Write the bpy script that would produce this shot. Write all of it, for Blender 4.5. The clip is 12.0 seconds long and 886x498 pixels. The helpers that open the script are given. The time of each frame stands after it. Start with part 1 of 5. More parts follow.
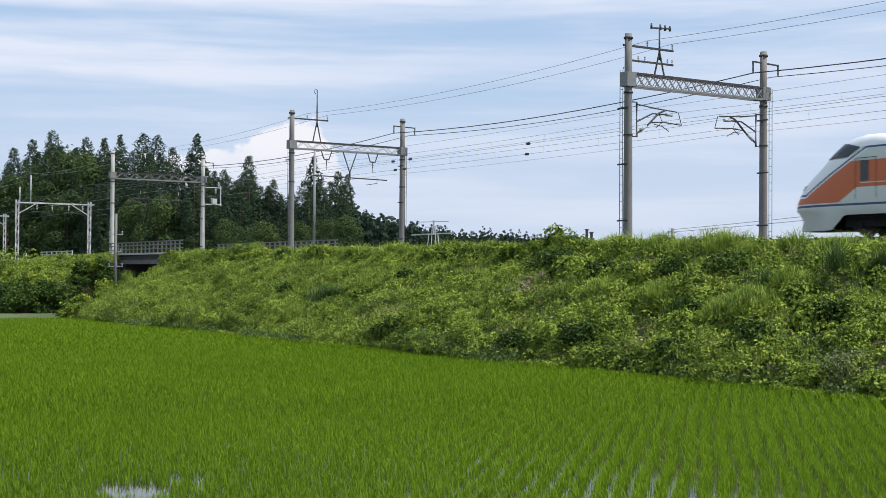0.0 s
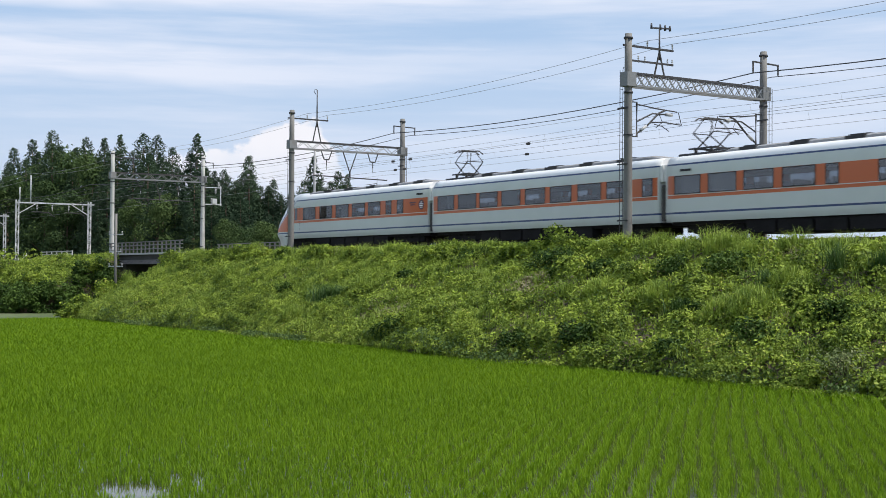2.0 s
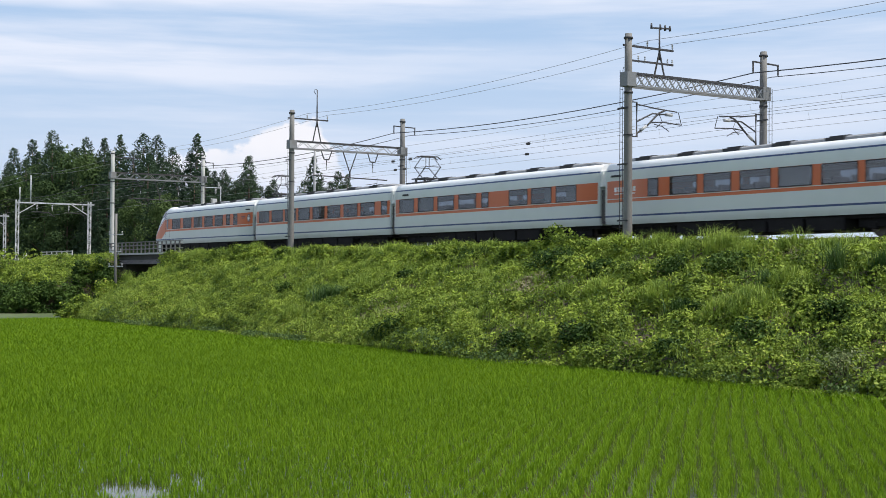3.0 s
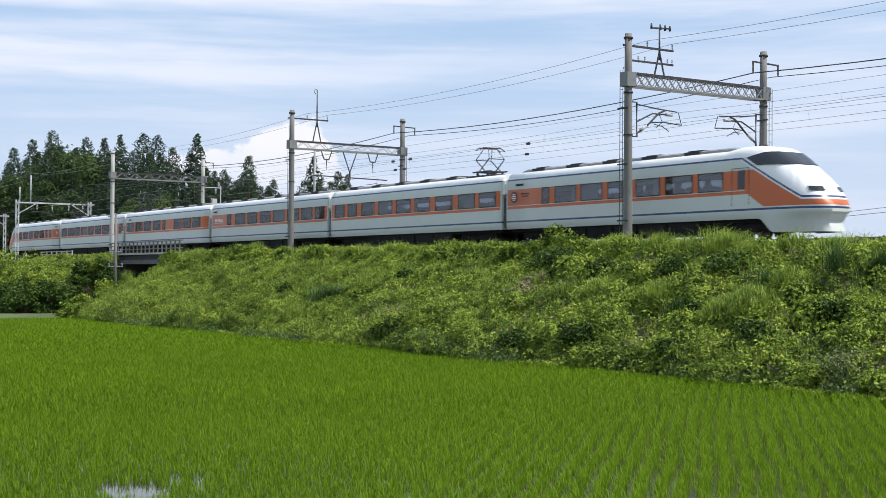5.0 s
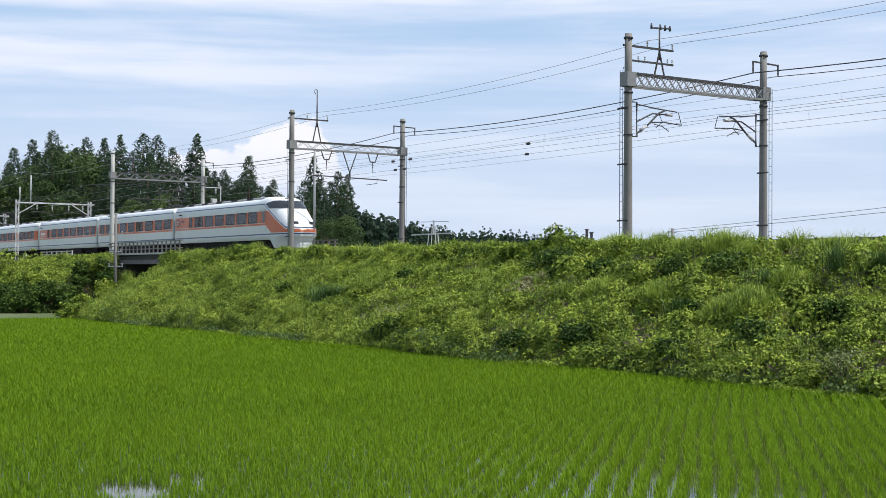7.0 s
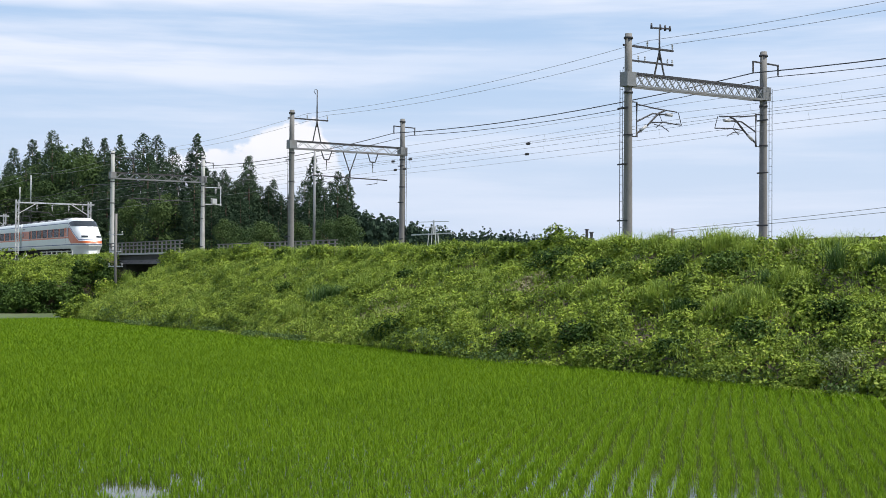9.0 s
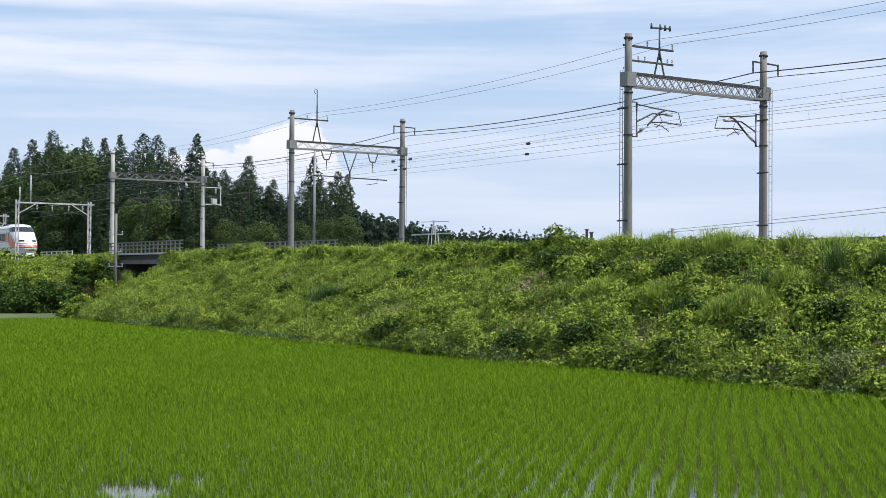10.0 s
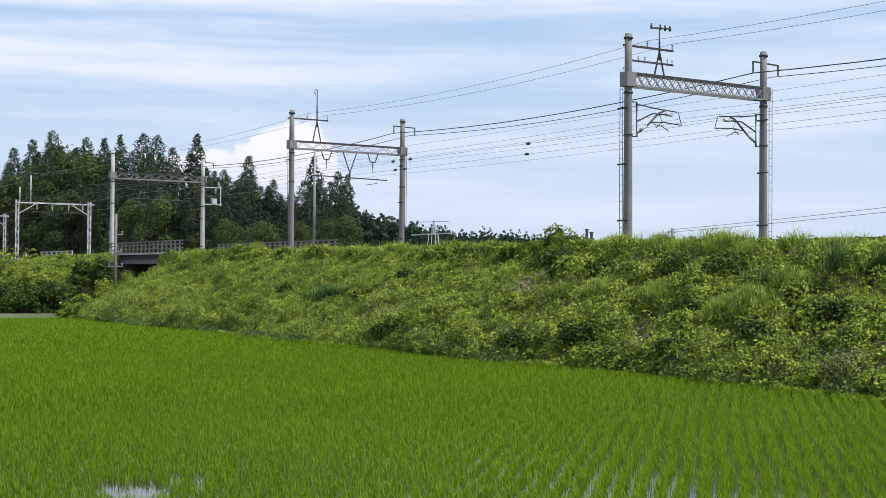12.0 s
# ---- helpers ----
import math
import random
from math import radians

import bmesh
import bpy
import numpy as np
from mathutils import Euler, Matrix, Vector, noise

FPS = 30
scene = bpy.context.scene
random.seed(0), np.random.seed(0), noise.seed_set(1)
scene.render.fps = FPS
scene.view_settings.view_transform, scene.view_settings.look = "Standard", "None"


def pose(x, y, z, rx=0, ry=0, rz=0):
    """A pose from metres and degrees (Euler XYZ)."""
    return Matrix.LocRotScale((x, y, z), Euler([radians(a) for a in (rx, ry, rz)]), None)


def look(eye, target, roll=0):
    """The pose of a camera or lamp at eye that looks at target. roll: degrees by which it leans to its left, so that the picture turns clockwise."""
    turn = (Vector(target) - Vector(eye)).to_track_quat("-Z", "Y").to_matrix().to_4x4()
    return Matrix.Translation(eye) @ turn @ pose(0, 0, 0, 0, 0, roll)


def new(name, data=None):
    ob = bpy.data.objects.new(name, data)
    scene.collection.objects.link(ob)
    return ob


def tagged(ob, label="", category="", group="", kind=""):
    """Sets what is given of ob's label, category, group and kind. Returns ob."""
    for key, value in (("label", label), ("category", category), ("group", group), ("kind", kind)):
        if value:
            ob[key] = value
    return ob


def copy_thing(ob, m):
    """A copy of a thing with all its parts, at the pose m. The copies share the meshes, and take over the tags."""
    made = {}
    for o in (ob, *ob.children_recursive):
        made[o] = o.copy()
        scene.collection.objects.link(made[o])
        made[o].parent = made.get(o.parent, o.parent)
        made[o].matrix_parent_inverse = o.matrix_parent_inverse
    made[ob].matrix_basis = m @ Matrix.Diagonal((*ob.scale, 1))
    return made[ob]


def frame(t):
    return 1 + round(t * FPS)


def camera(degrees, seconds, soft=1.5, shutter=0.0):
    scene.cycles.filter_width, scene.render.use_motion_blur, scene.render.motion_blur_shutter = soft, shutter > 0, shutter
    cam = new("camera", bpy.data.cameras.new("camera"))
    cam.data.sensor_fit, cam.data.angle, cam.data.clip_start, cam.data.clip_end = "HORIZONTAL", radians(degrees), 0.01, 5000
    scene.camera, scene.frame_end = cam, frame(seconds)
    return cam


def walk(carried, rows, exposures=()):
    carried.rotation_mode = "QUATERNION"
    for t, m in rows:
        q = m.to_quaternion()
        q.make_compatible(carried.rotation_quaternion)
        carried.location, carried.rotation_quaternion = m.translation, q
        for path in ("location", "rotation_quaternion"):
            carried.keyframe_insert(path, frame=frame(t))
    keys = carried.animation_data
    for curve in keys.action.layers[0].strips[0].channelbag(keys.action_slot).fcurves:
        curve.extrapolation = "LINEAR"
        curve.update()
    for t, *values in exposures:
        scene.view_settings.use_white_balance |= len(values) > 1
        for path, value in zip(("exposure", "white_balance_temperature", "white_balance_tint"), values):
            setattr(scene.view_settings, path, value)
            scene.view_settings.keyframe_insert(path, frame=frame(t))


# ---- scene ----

# ---------------------------------------------------------------- camera
EYE = Vector((0.0, 0.0, 3.4))
YAW, PITCH, ROLL = radians(57.23), radians(1.142), 0.40
WAY = Vector((-math.sin(YAW) * math.cos(PITCH), math.cos(YAW) * math.cos(PITCH), math.sin(PITCH)))
cam = camera(36.48, 12.0, soft=0.85, shutter=0.16)
walk(cam, [(0.0, look(EYE, EYE + WAY, ROLL)), (12.0, look(EYE, EYE + WAY, ROLL))], exposures=[(0.0, 0.10), (3.0, 0.14), (6.0, 0.20), (12.0, 0.20)])

# ---------------------------------------------------------------- plan
RAIL = 5.05                      # top of the rails over the paddy
NEAR_TRACK, FAR_TRACK = 43.28, 46.95
POLE_NEAR, POLE_FAR = 40.62, 49.38
PORTALS = (-47.41, -82.16, -118.8)
BEND = 0.00005


def bend(x):
    """How far the line has bent away at x."""
    return BEND * min(0.0, x + 71.8) ** 2


def bend_angle(x):
    return math.atan(2 * BEND * min(0.0, x + 71.8))


def smooth(a, b, x):
    x = np.clip((x - a) / (b - a), 0, 1)
    return x * x * (3 - 2 * x)


# ---------------------------------------------------------------- world and sun
SUN = Vector((0.42, 0.34, 0.84)).normalized()
world = bpy.data.worlds.new("sky")
scene.world = world
world.use_nodes = True


def nd(tree, kind, **values):
    n = tree.nodes.new(kind)
    for k, v in values.items():
        n.inputs[k.replace("_", " ")].default_value = v
    return n


def mth(tree, op, a, b=None, c=None, clamp=False):
    n = tree.nodes.new("ShaderNodeMath")
    n.operation, n.use_clamp = op, clamp
    for i, v in enumerate((a, b, c)):
        if v is None:
            continue
        if isinstance(v, (int, float)):
            n.inputs[i].default_value = v
        else:
            tree.links.new(v, n.inputs[i])
    return n.outputs[0]


def between(tree, v, lo, hi, soft=0.004):
    """1 where lo < v < hi."""
    a = mth(tree, "DIVIDE", mth(tree, "SUBTRACT", v, lo), soft, clamp=True)
    b = mth(tree, "DIVIDE", mth(tree, "SUBTRACT", hi, v), soft, clamp=True)
    return mth(tree, "MULTIPLY", a, b)


def mixc(tree, fac, a, b):
    n = tree.nodes.new("ShaderNodeMix")
    n.data_type = "RGBA"
    for i, v in ((0, fac), (6, a), (7, b)):
        if isinstance(v, (int, float)):
            n.inputs[i].default_value = v
        elif isinstance(v, tuple):
            n.inputs[i].default_value = (*v, 1)
        else:
            tree.links.new(v, n.inputs[i])
    return n.outputs[2]


def ramp(tree, v, lo, hi):
    n = tree.nodes.new("ShaderNodeMapRange")
    n.interpolation_type = "SMOOTHSTEP"
    n.inputs[1].default_value, n.inputs[2].default_value = lo, hi
    tree.links.new(v, n.inputs[0])
    return n.outputs[0]


def build_sky():
    t = world.node_tree
    bg = t.nodes["Background"]
    sky = t.nodes.new("ShaderNodeTexSky")
    sky.sky_type, sky.sun_disc = "NISHITA", False
    sky.sun_elevation, sky.sun_rotation = math.asin(SUN.z), math.atan2(SUN.x, SUN.y)
    sky.air_density, sky.dust_density, sky.ozone_density = 1.0, 1.6, 1.0
    co = t.nodes.new("ShaderNodeTexCoord")
    sep = t.nodes.new("ShaderNodeSeparateXYZ")
    t.links.new(co.outputs["Generated"], sep.inputs[0])
    z = mth(t, "MAXIMUM", sep.outputs[2], 0.0)

    def streak(sx, sz, detail, off):
        m = t.nodes.new("ShaderNodeMapping")
        m.inputs["Scale"].default_value = (sx, sx, sz)
        m.inputs["Location"].default_value = off
        t.links.new(co.outputs["Generated"], m.inputs[0])
        n = nd(t, "ShaderNodeTexNoise", Scale=1.0, Detail=detail, Roughness=0.55)
        t.links.new(m.outputs[0], n.inputs["Vector"])
        return n.outputs[0]

    # long thin cirrus sheets: two broad ones low in the west, wisps elsewhere
    wobble = mth(t, "MULTIPLY", mth(t, "SUBTRACT", streak(3.0, 14.0, 4, (3, 1, 0)), 0.5), 0.05)
    height = mth(t, "ADD", z, wobble)
    side = mth(t, "ADD", mth(t, "MULTIPLY", sep.outputs[0], 0.5), mth(t, "MULTIPLY", sep.outputs[1], 0.8660))
    sheet = mth(t, "MAXIMUM", between(t, height, 0.188, 0.218, 0.010), mth(t, "MULTIPLY", between(t, height, 0.134, 0.170, 0.010), mth(t, "SUBTRACT", 1.0, mth(t, "MULTIPLY", ramp(t, side, -0.15, 0.14), 0.55))))
    wisps = ramp(t, streak(3.2, 40.0, 6, (0.3, 2.1, 0.4)), 0.36, 0.70)
    fine = ramp(t, streak(7.0, 90.0, 5, (1.3, 0.1, 2.4)), 0.25, 0.62)
    cirrus = mth(t, "MAXIMUM", mth(t, "MULTIPLY", sheet, mth(t, "ADD", mth(t, "MULTIPLY", fine, 0.5), 0.5)), mth(t, "MULTIPLY", wisps, 0.75))
    # a heap of cumulus low over the wood
    heap = streak(38.0, 52.0, 6, (1.2, 0.4, 0.0))
    low = mth(t, "SUBTRACT", 0.113, mth(t, "MULTIPLY", mth(t, "MAXIMUM", mth(t, "SUBTRACT", -0.058, side), 0.0), 0.26))
    low = mth(t, "SUBTRACT", low, mth(t, "MULTIPLY", mth(t, "MAXIMUM", mth(t, "ADD", side, 0.045), 0.0), 1.6))
    heap_edge = mth(t, "ADD", mth(t, "SUBTRACT", low, z), mth(t, "MULTIPLY", mth(t, "SUBTRACT", heap, 0.5), 0.042))
    cumulus = mth(t, "MULTIPLY", ramp(t, heap_edge, 0.0, 0.006), between(t, side, -0.17, -0.015, 0.02))
    cumulus = mth(t, "MULTIPLY", cumulus, ramp(t, mth(t, "ADD", z, mth(t, "MULTIPLY", heap, 0.03)), 0.055, 0.115))
    col = mixc(t, 0.72, sky.outputs[0], (5.1, 7.0, 9.9))
    col = mixc(t, mth(t, "MULTIPLY", cirrus, 0.85), col, (8.5, 8.9, 10.1))
    haze = mth(t, "MULTIPLY", mth(t, "SUBTRACT", 1.0, ramp(t, z, 0.0, 0.20)), 0.72)
    col = mixc(t, haze, col, (6.9, 7.65, 9.2))
    col = mixc(t, mth(t, "MULTIPLY", cumulus, 0.9), col, (9.5, 9.4, 9.9))
    t.links.new(col, bg.inputs[0])
    bg.inputs[1].default_value = 0.092


build_sky()
sun = new("sun", bpy.data.lights.new("sun", "SUN"))
sun.data.energy, sun.data.angle, sun.data.color = 4.4, radians(0.6), (1.0, 0.95, 0.86)
sun.matrix_world = look(SUN * 200, (0, 0, 0))


# ---------------------------------------------------------------- materials
def material(name, base, rough=0.7, metal=0.0, vary=0.15, scale=3.0, bump=0.0, stain=None, spec=0.5, island=0.0, object_vary=0.0):
    """A surface with variation at two scales, in metres."""
    m = bpy.data.materials.new(name)
    m.use_nodes = True
    t = m.node_tree
    b = t.nodes["Principled BSDF"]
    co = t.nodes.new("ShaderNodeTexCoord")
    big = nd(t, "ShaderNodeTexNoise", Scale=scale * 0.22, Detail=4.0)
    fine = nd(t, "ShaderNodeTexNoise", Scale=scale * 5, Detail=3.0)
    for n in (big, fine):
        t.links.new(co.outputs["Object"], n.inputs["Vector"])
    lo = tuple(c * (1 - vary) for c in base)
    hi = tuple(min(1, c * (1 + vary)) for c in base)
    both = mth(t, "ADD", mth(t, "MULTIPLY", big.outputs[0], 0.6), mth(t, "MULTIPLY", fine.outputs[0], 0.4))
    col = mixc(t, ramp(t, both, 0.3, 0.7), lo, hi)
    if stain:
        col = mixc(t, mth(t, "MULTIPLY", ramp(t, big.outputs[0], 0.5, 0.75), 0.7), col, stain)
    if island or object_vary:
        g = t.nodes.new("ShaderNodeNewGeometry" if island else "ShaderNodeObjectInfo")
        r = g.outputs["Random Per Island" if island else "Random"]
        hs = nd(t, "ShaderNodeHueSaturation")
        t.links.new(col, hs.inputs["Color"])
        k = island or object_vary
        t.links.new(mth(t, "ADD", mth(t, "MULTIPLY", r, k), 1 - k / 2), hs.inputs["Value"])
        col = hs.outputs[0]
    t.links.new(col, b.inputs["Base Color"])
    b.inputs["Roughness"].default_value, b.inputs["Metallic"].default_value = rough, metal
    b.inputs["Specular IOR Level"].default_value = spec
    if bump:
        bp = nd(t, "ShaderNodeBump", Strength=bump, Distance=0.02)
        t.links.new(fine.outputs[0], bp.inputs["Height"])
        t.links.new(bp.outputs[0], b.inputs["Normal"])
    return m


def leaf_material(name, dark, light, tip=None, sheer=0.35, patch=0.6, rough=0.6, spec=0.25, drift=0.5, plant=0.0):
    """Leaves: each its own shade, drifting in patches of some metres, letting some light through."""
    m = bpy.data.materials.new(name)
    m.use_nodes = True
    t = m.node_tree
    b = t.nodes["Principled BSDF"]
    out = t.nodes["Material Output"]
    geo = t.nodes.new("ShaderNodeNewGeometry")
    n = nd(t, "ShaderNodeTexNoise", Scale=patch, Detail=3.0)
    t.links.new(geo.outputs["Position"], n.inputs["Vector"])
    f = mth(t, "ADD", mth(t, "MULTIPLY", geo.outputs["Random Per Island"], 1.05 - drift), mth(t, "MULTIPLY", ramp(t, n.outputs[0], 0.38, 0.62), drift))
    if plant:
        n2 = nd(t, "ShaderNodeTexNoise", Scale=2.6, Detail=1.0)
        t.links.new(geo.outputs["Position"], n2.inputs["Vector"])
        f = mth(t, "ADD", mth(t, "MULTIPLY", f, 1 - plant), mth(t, "MULTIPLY", ramp(t, n2.outputs[0], 0.40, 0.60), plant))
    col = mixc(t, f, dark, light)
    if tip:
        rare = mth(t, "GREATER_THAN", geo.outputs["Random Per Island"], 0.93)
        col = mixc(t, mth(t, "MULTIPLY", rare, ramp(t, n.outputs[0], 0.45, 0.65)), col, tip)
    t.links.new(col, b.inputs["Base Color"])
    b.inputs["Roughness"].default_value = rough
    b.inputs["Specular IOR Level"].default_value = spec
    tr = t.nodes.new("ShaderNodeBsdfTranslucent")
    t.links.new(col, tr.inputs[0])
    mix = t.nodes.new("ShaderNodeMixShader")
    mix.inputs[0].default_value = sheer
    t.links.new(b.outputs[0], mix.inputs[1])
    t.links.new(tr.outputs[0], mix.inputs[2])
    t.links.new(mix.outputs[0], out.inputs[0])
    return m


M_SOIL = material("bank soil", (0.085, 0.07, 0.042), 0.95, vary=0.45, scale=4, bump=0.5, stain=(0.035, 0.045, 0.015))
M_GROUND = material("meadow ground", (0.07, 0.10, 0.03), 0.95, vary=0.4, scale=0.6, bump=0.4, stain=(0.10, 0.09, 0.05))
M_MUD = material("paddy mud", (0.05, 0.055, 0.03), 0.9, vary=0.3, scale=2, bump=0.3)
M_BALLAST = material("ballast stone", (0.105, 0.095, 0.088), 0.95, vary=0.5, scale=9, bump=1.0, stain=(0.08, 0.062, 0.05))
M_CONCRETE = material("weathered concrete", (0.185, 0.18, 0.172), 0.85, vary=0.18, scale=2.2, bump=0.25, stain=(0.11, 0.105, 0.10))
# concrete with the shadow under the bridge put into its base colour
M_SHADED = material("shaded concrete", (0.055, 0.052, 0.048), 0.95, vary=0.4, scale=2.0, bump=0.5, stain=(0.02, 0.025, 0.014))
M_PALE = material("pale concrete", (0.46, 0.46, 0.44), 0.85, vary=0.15, scale=2.0, bump=0.2, stain=(0.28, 0.27, 0.25))
M_STEEL = material("galvanised steel", (0.30, 0.31, 0.32), 0.5, 0.5, vary=0.2, scale=4, stain=(0.28, 0.25, 0.22))
M_OLDSTEEL = material("tarnished steel", (0.22, 0.225, 0.23), 0.6, 0.4, vary=0.2, scale=4, stain=(0.16, 0.14, 0.12))
M_DARKSTEEL = material("dull dark steel", (0.045, 0.045, 0.05), 0.65, 0.2, vary=0.25, scale=5, stain=(0.05, 0.038, 0.03))
M_PAINT = material("silver painted steel", (0.50, 0.51, 0.52), 0.5, 0.2, vary=0.12, scale=3, stain=(0.42, 0.40, 0.38))
M_WIRE = material("wire", (0.045, 0.045, 0.05), 0.6, 0.3, vary=0.2, scale=2)
M_THINWIRE = material("bright wire", (0.30, 0.30, 0.31), 0.5, 0.5, vary=0.2, scale=2)
M_PORCELAIN = material("porcelain", (0.42, 0.42, 0.42), 0.3, vary=0.1, scale=5)
M_BARK = material("bark", (0.11, 0.08, 0.055), 0.95, vary=0.35, scale=6, bump=0.6)
M_RAIL = material("rail steel", (0.085, 0.065, 0.055), 0.6, 0.5, vary=0.3, scale=4)
M_LEAF = leaf_material("bank leaves", (0.028, 0.068, 0.010), (0.335, 0.435, 0.055), (0.42, 0.43, 0.09), 0.22, spec=0.18, drift=0.55, plant=0.45)
M_HERB = leaf_material("foot weeds", (0.065, 0.115, 0.035), (0.15, 0.215, 0.075), None, 0.25, spec=0.12)
# vine leaves, dark partly to paint shade in hollows and on steep faces
M_SHADEVINE = leaf_material("vine leaves darkened for shade", (0.020, 0.048, 0.011), (0.080, 0.135, 0.026), None, 0.15, spec=0.1)
M_GRASS = leaf_material("bank grass", (0.10, 0.18, 0.026), (0.40, 0.50, 0.095), None, 0.36, plant=0.4)
M_REED = leaf_material("dark reed grass", (0.03, 0.075, 0.018), (0.10, 0.17, 0.04), None, 0.3)
M_STRAW = leaf_material("dry stalks", (0.22, 0.19, 0.10), (0.42, 0.38, 0.24), None, 0.2)
M_BLOOM = leaf_material("pale weed", (0.10, 0.15, 0.045), (0.27, 0.30, 0.14), None, 0.25, spec=0.12)
M_RICE = leaf_material("rice leaves", (0.088, 0.172, 0.0075), (0.192, 0.315, 0.0115), None, 0.42, patch=0.12, rough=0.6, spec=0.10, drift=0.14)
M_CEDAR = leaf_material("cedar needles", (0.026, 0.047, 0.029), (0.058, 0.092, 0.046), None, 0.12, patch=0.08, rough=0.9, spec=0.1, drift=0.6)
M_BROAD = leaf_material("broad leaves", (0.036, 0.066, 0.026), (0.085, 0.128, 0.040), None, 0.15, patch=0.12, rough=0.8, spec=0.1, drift=0.6)
# paler and bluer than the cedars: distance haze put into the leaf colour
M_HAZEWOOD = leaf_material("far wood with painted haze", (0.034, 0.058, 0.040), (0.056, 0.086, 0.056), None, 0.1, patch=0.05, rough=0.9, spec=0.05)


def water_material():
    m = bpy.data.materials.new("paddy water")
    m.use_nodes = True
    t = m.node_tree
    b = t.nodes["Principled BSDF"]
    n = nd(t, "ShaderNodeTexNoise", Scale=1.3, Detail=3.0)
    geo = t.nodes.new("ShaderNodeNewGeometry")
    t.links.new(geo.outputs["Position"], n.inputs["Vector"])
    t.links.new(mixc(t, n.outputs[0], (0.03, 0.035, 0.02), (0.06, 0.06, 0.035)), b.inputs["Base Color"])
    b.inputs["Roughness"].default_value = 0.05
    bp = nd(t, "ShaderNodeBump", Strength=0.06, Distance=0.02)
    n2 = nd(t, "ShaderNodeTexNoise", Scale=9.0, Detail=2.0)
    t.links.new(geo.outputs["Position"], n2.inputs["Vector"])
    t.links.new(n2.outputs[0], bp.inputs["Height"])
    t.links.new(bp.outputs[0], b.inputs["Normal"])
    return m


M_WATER = water_material()


# ---------------------------------------------------------------- mesh helpers
def box(bm, x0, x1, y0, y1, z0, z1, m=None):
    r = bmesh.ops.create_cube(bm, size=1.0)["verts"]
    for v in r:
        v.co = Vector((x0 + (v.co.x + 0.5) * (x1 - x0), y0 + (v.co.y + 0.5) * (y1 - y0), z0 + (v.co.z + 0.5) * (z1 - z0)))
        if m:
            v.co = m @ v.co
    return r


def rod(bm, a, b, r0, r1=None, n=8, caps=True):
    """A round bar from a to b."""
    a, b = Vector(a), Vector(b)
    r1 = r0 if r1 is None else r1
    q = (b - a).to_track_quat("Z", "Y")
    rings = []
    for p, r in ((a, r0), (b, r1)):
        rings.append([bm.verts.new(p + q @ Vector((r * math.cos(i * math.tau / n), r * math.sin(i * math.tau / n), 0))) for i in range(n)])
    for i in range(n):
        j = (i + 1) % n
        f = bm.faces.new((rings[0][i], rings[0][j], rings[1][j], rings[1][i]))
        f.smooth = n > 5
    if caps:
        bm.faces.new(rings[0][::-1])
        bm.faces.new(rings[1])


def bar(bm, a, b, w, h=None):
    """A square bar from a to b."""
    a, b = Vector(a), Vector(b)
    h = w if h is None else h
    q = (b - a).to_track_quat("Z", "Y")
    m = Matrix.Translation(a) @ q.to_matrix().to_4x4()
    box(bm, -w / 2, w / 2, -h / 2, h / 2, 0, (b - a).length, m)


def tube(bm, pts, r, n=5):
    """A bent wire or pipe through pts."""
    last = None
    pts = [Vector(p) for p in pts]
    for k, p in enumerate(pts):
        d = pts[min(k + 1, len(pts) - 1)] - pts[max(k - 1, 0)]
        q = d.to_track_quat("Z", "Y")
        ring = [bm.verts.new(p + q @ Vector((r * math.cos(i * math.tau / n), r * math.sin(i * math.tau / n), 0))) for i in range(n)]
        if last:
            for i in range(n):
                j = (i + 1) % n
                bm.faces.new((last[i], last[j], ring[j], ring[i])).smooth = True
        last = ring


def mesh_of(name, bm, mat, recalc=True):
    me = bpy.data.meshes.new(name)
    if recalc:
        bmesh.ops.recalc_face_normals(bm, faces=bm.faces[:])
    bm.to_mesh(me)
    bm.free()
    me.materials.append(mat)
    return me


def part(name, bm, mat, parent=None, label=""):
    """Links a bmesh as one mesh object under a thing or a part."""
    ob = new(name, mesh_of(name, bm, mat))
    ob.parent = parent
    return tagged(ob, label)


def soup(name, verts, faces_n, mat, smooth_it=False):
    """A mesh object from arrays: verts (k, 3), faces as an (m, 3) or (m, 4) array."""
    me = bpy.data.meshes.new(name)
    verts, faces_n = np.asarray(verts, np.float32), np.asarray(faces_n, np.int32)
    m, c = faces_n.shape
    me.vertices.add(len(verts))
    me.vertices.foreach_set("co", verts.ravel())
    me.loops.add(m * c)
    me.loops.foreach_set("vertex_index", faces_n.ravel())
    me.polygons.add(m)
    me.polygons.foreach_set("loop_start", np.arange(0, m * c, c, dtype=np.int32))
    me.update(calc_edges=True)
    me.materials.append(mat)
    if smooth_it:
        me.polygons.foreach_set("use_smooth", np.ones(m, bool))
    return new(name, me)


RNG = np.random.default_rng(7)


def unit(v):
    return v / np.maximum(np.linalg.norm(v, axis=1, keepdims=True), 1e-6)


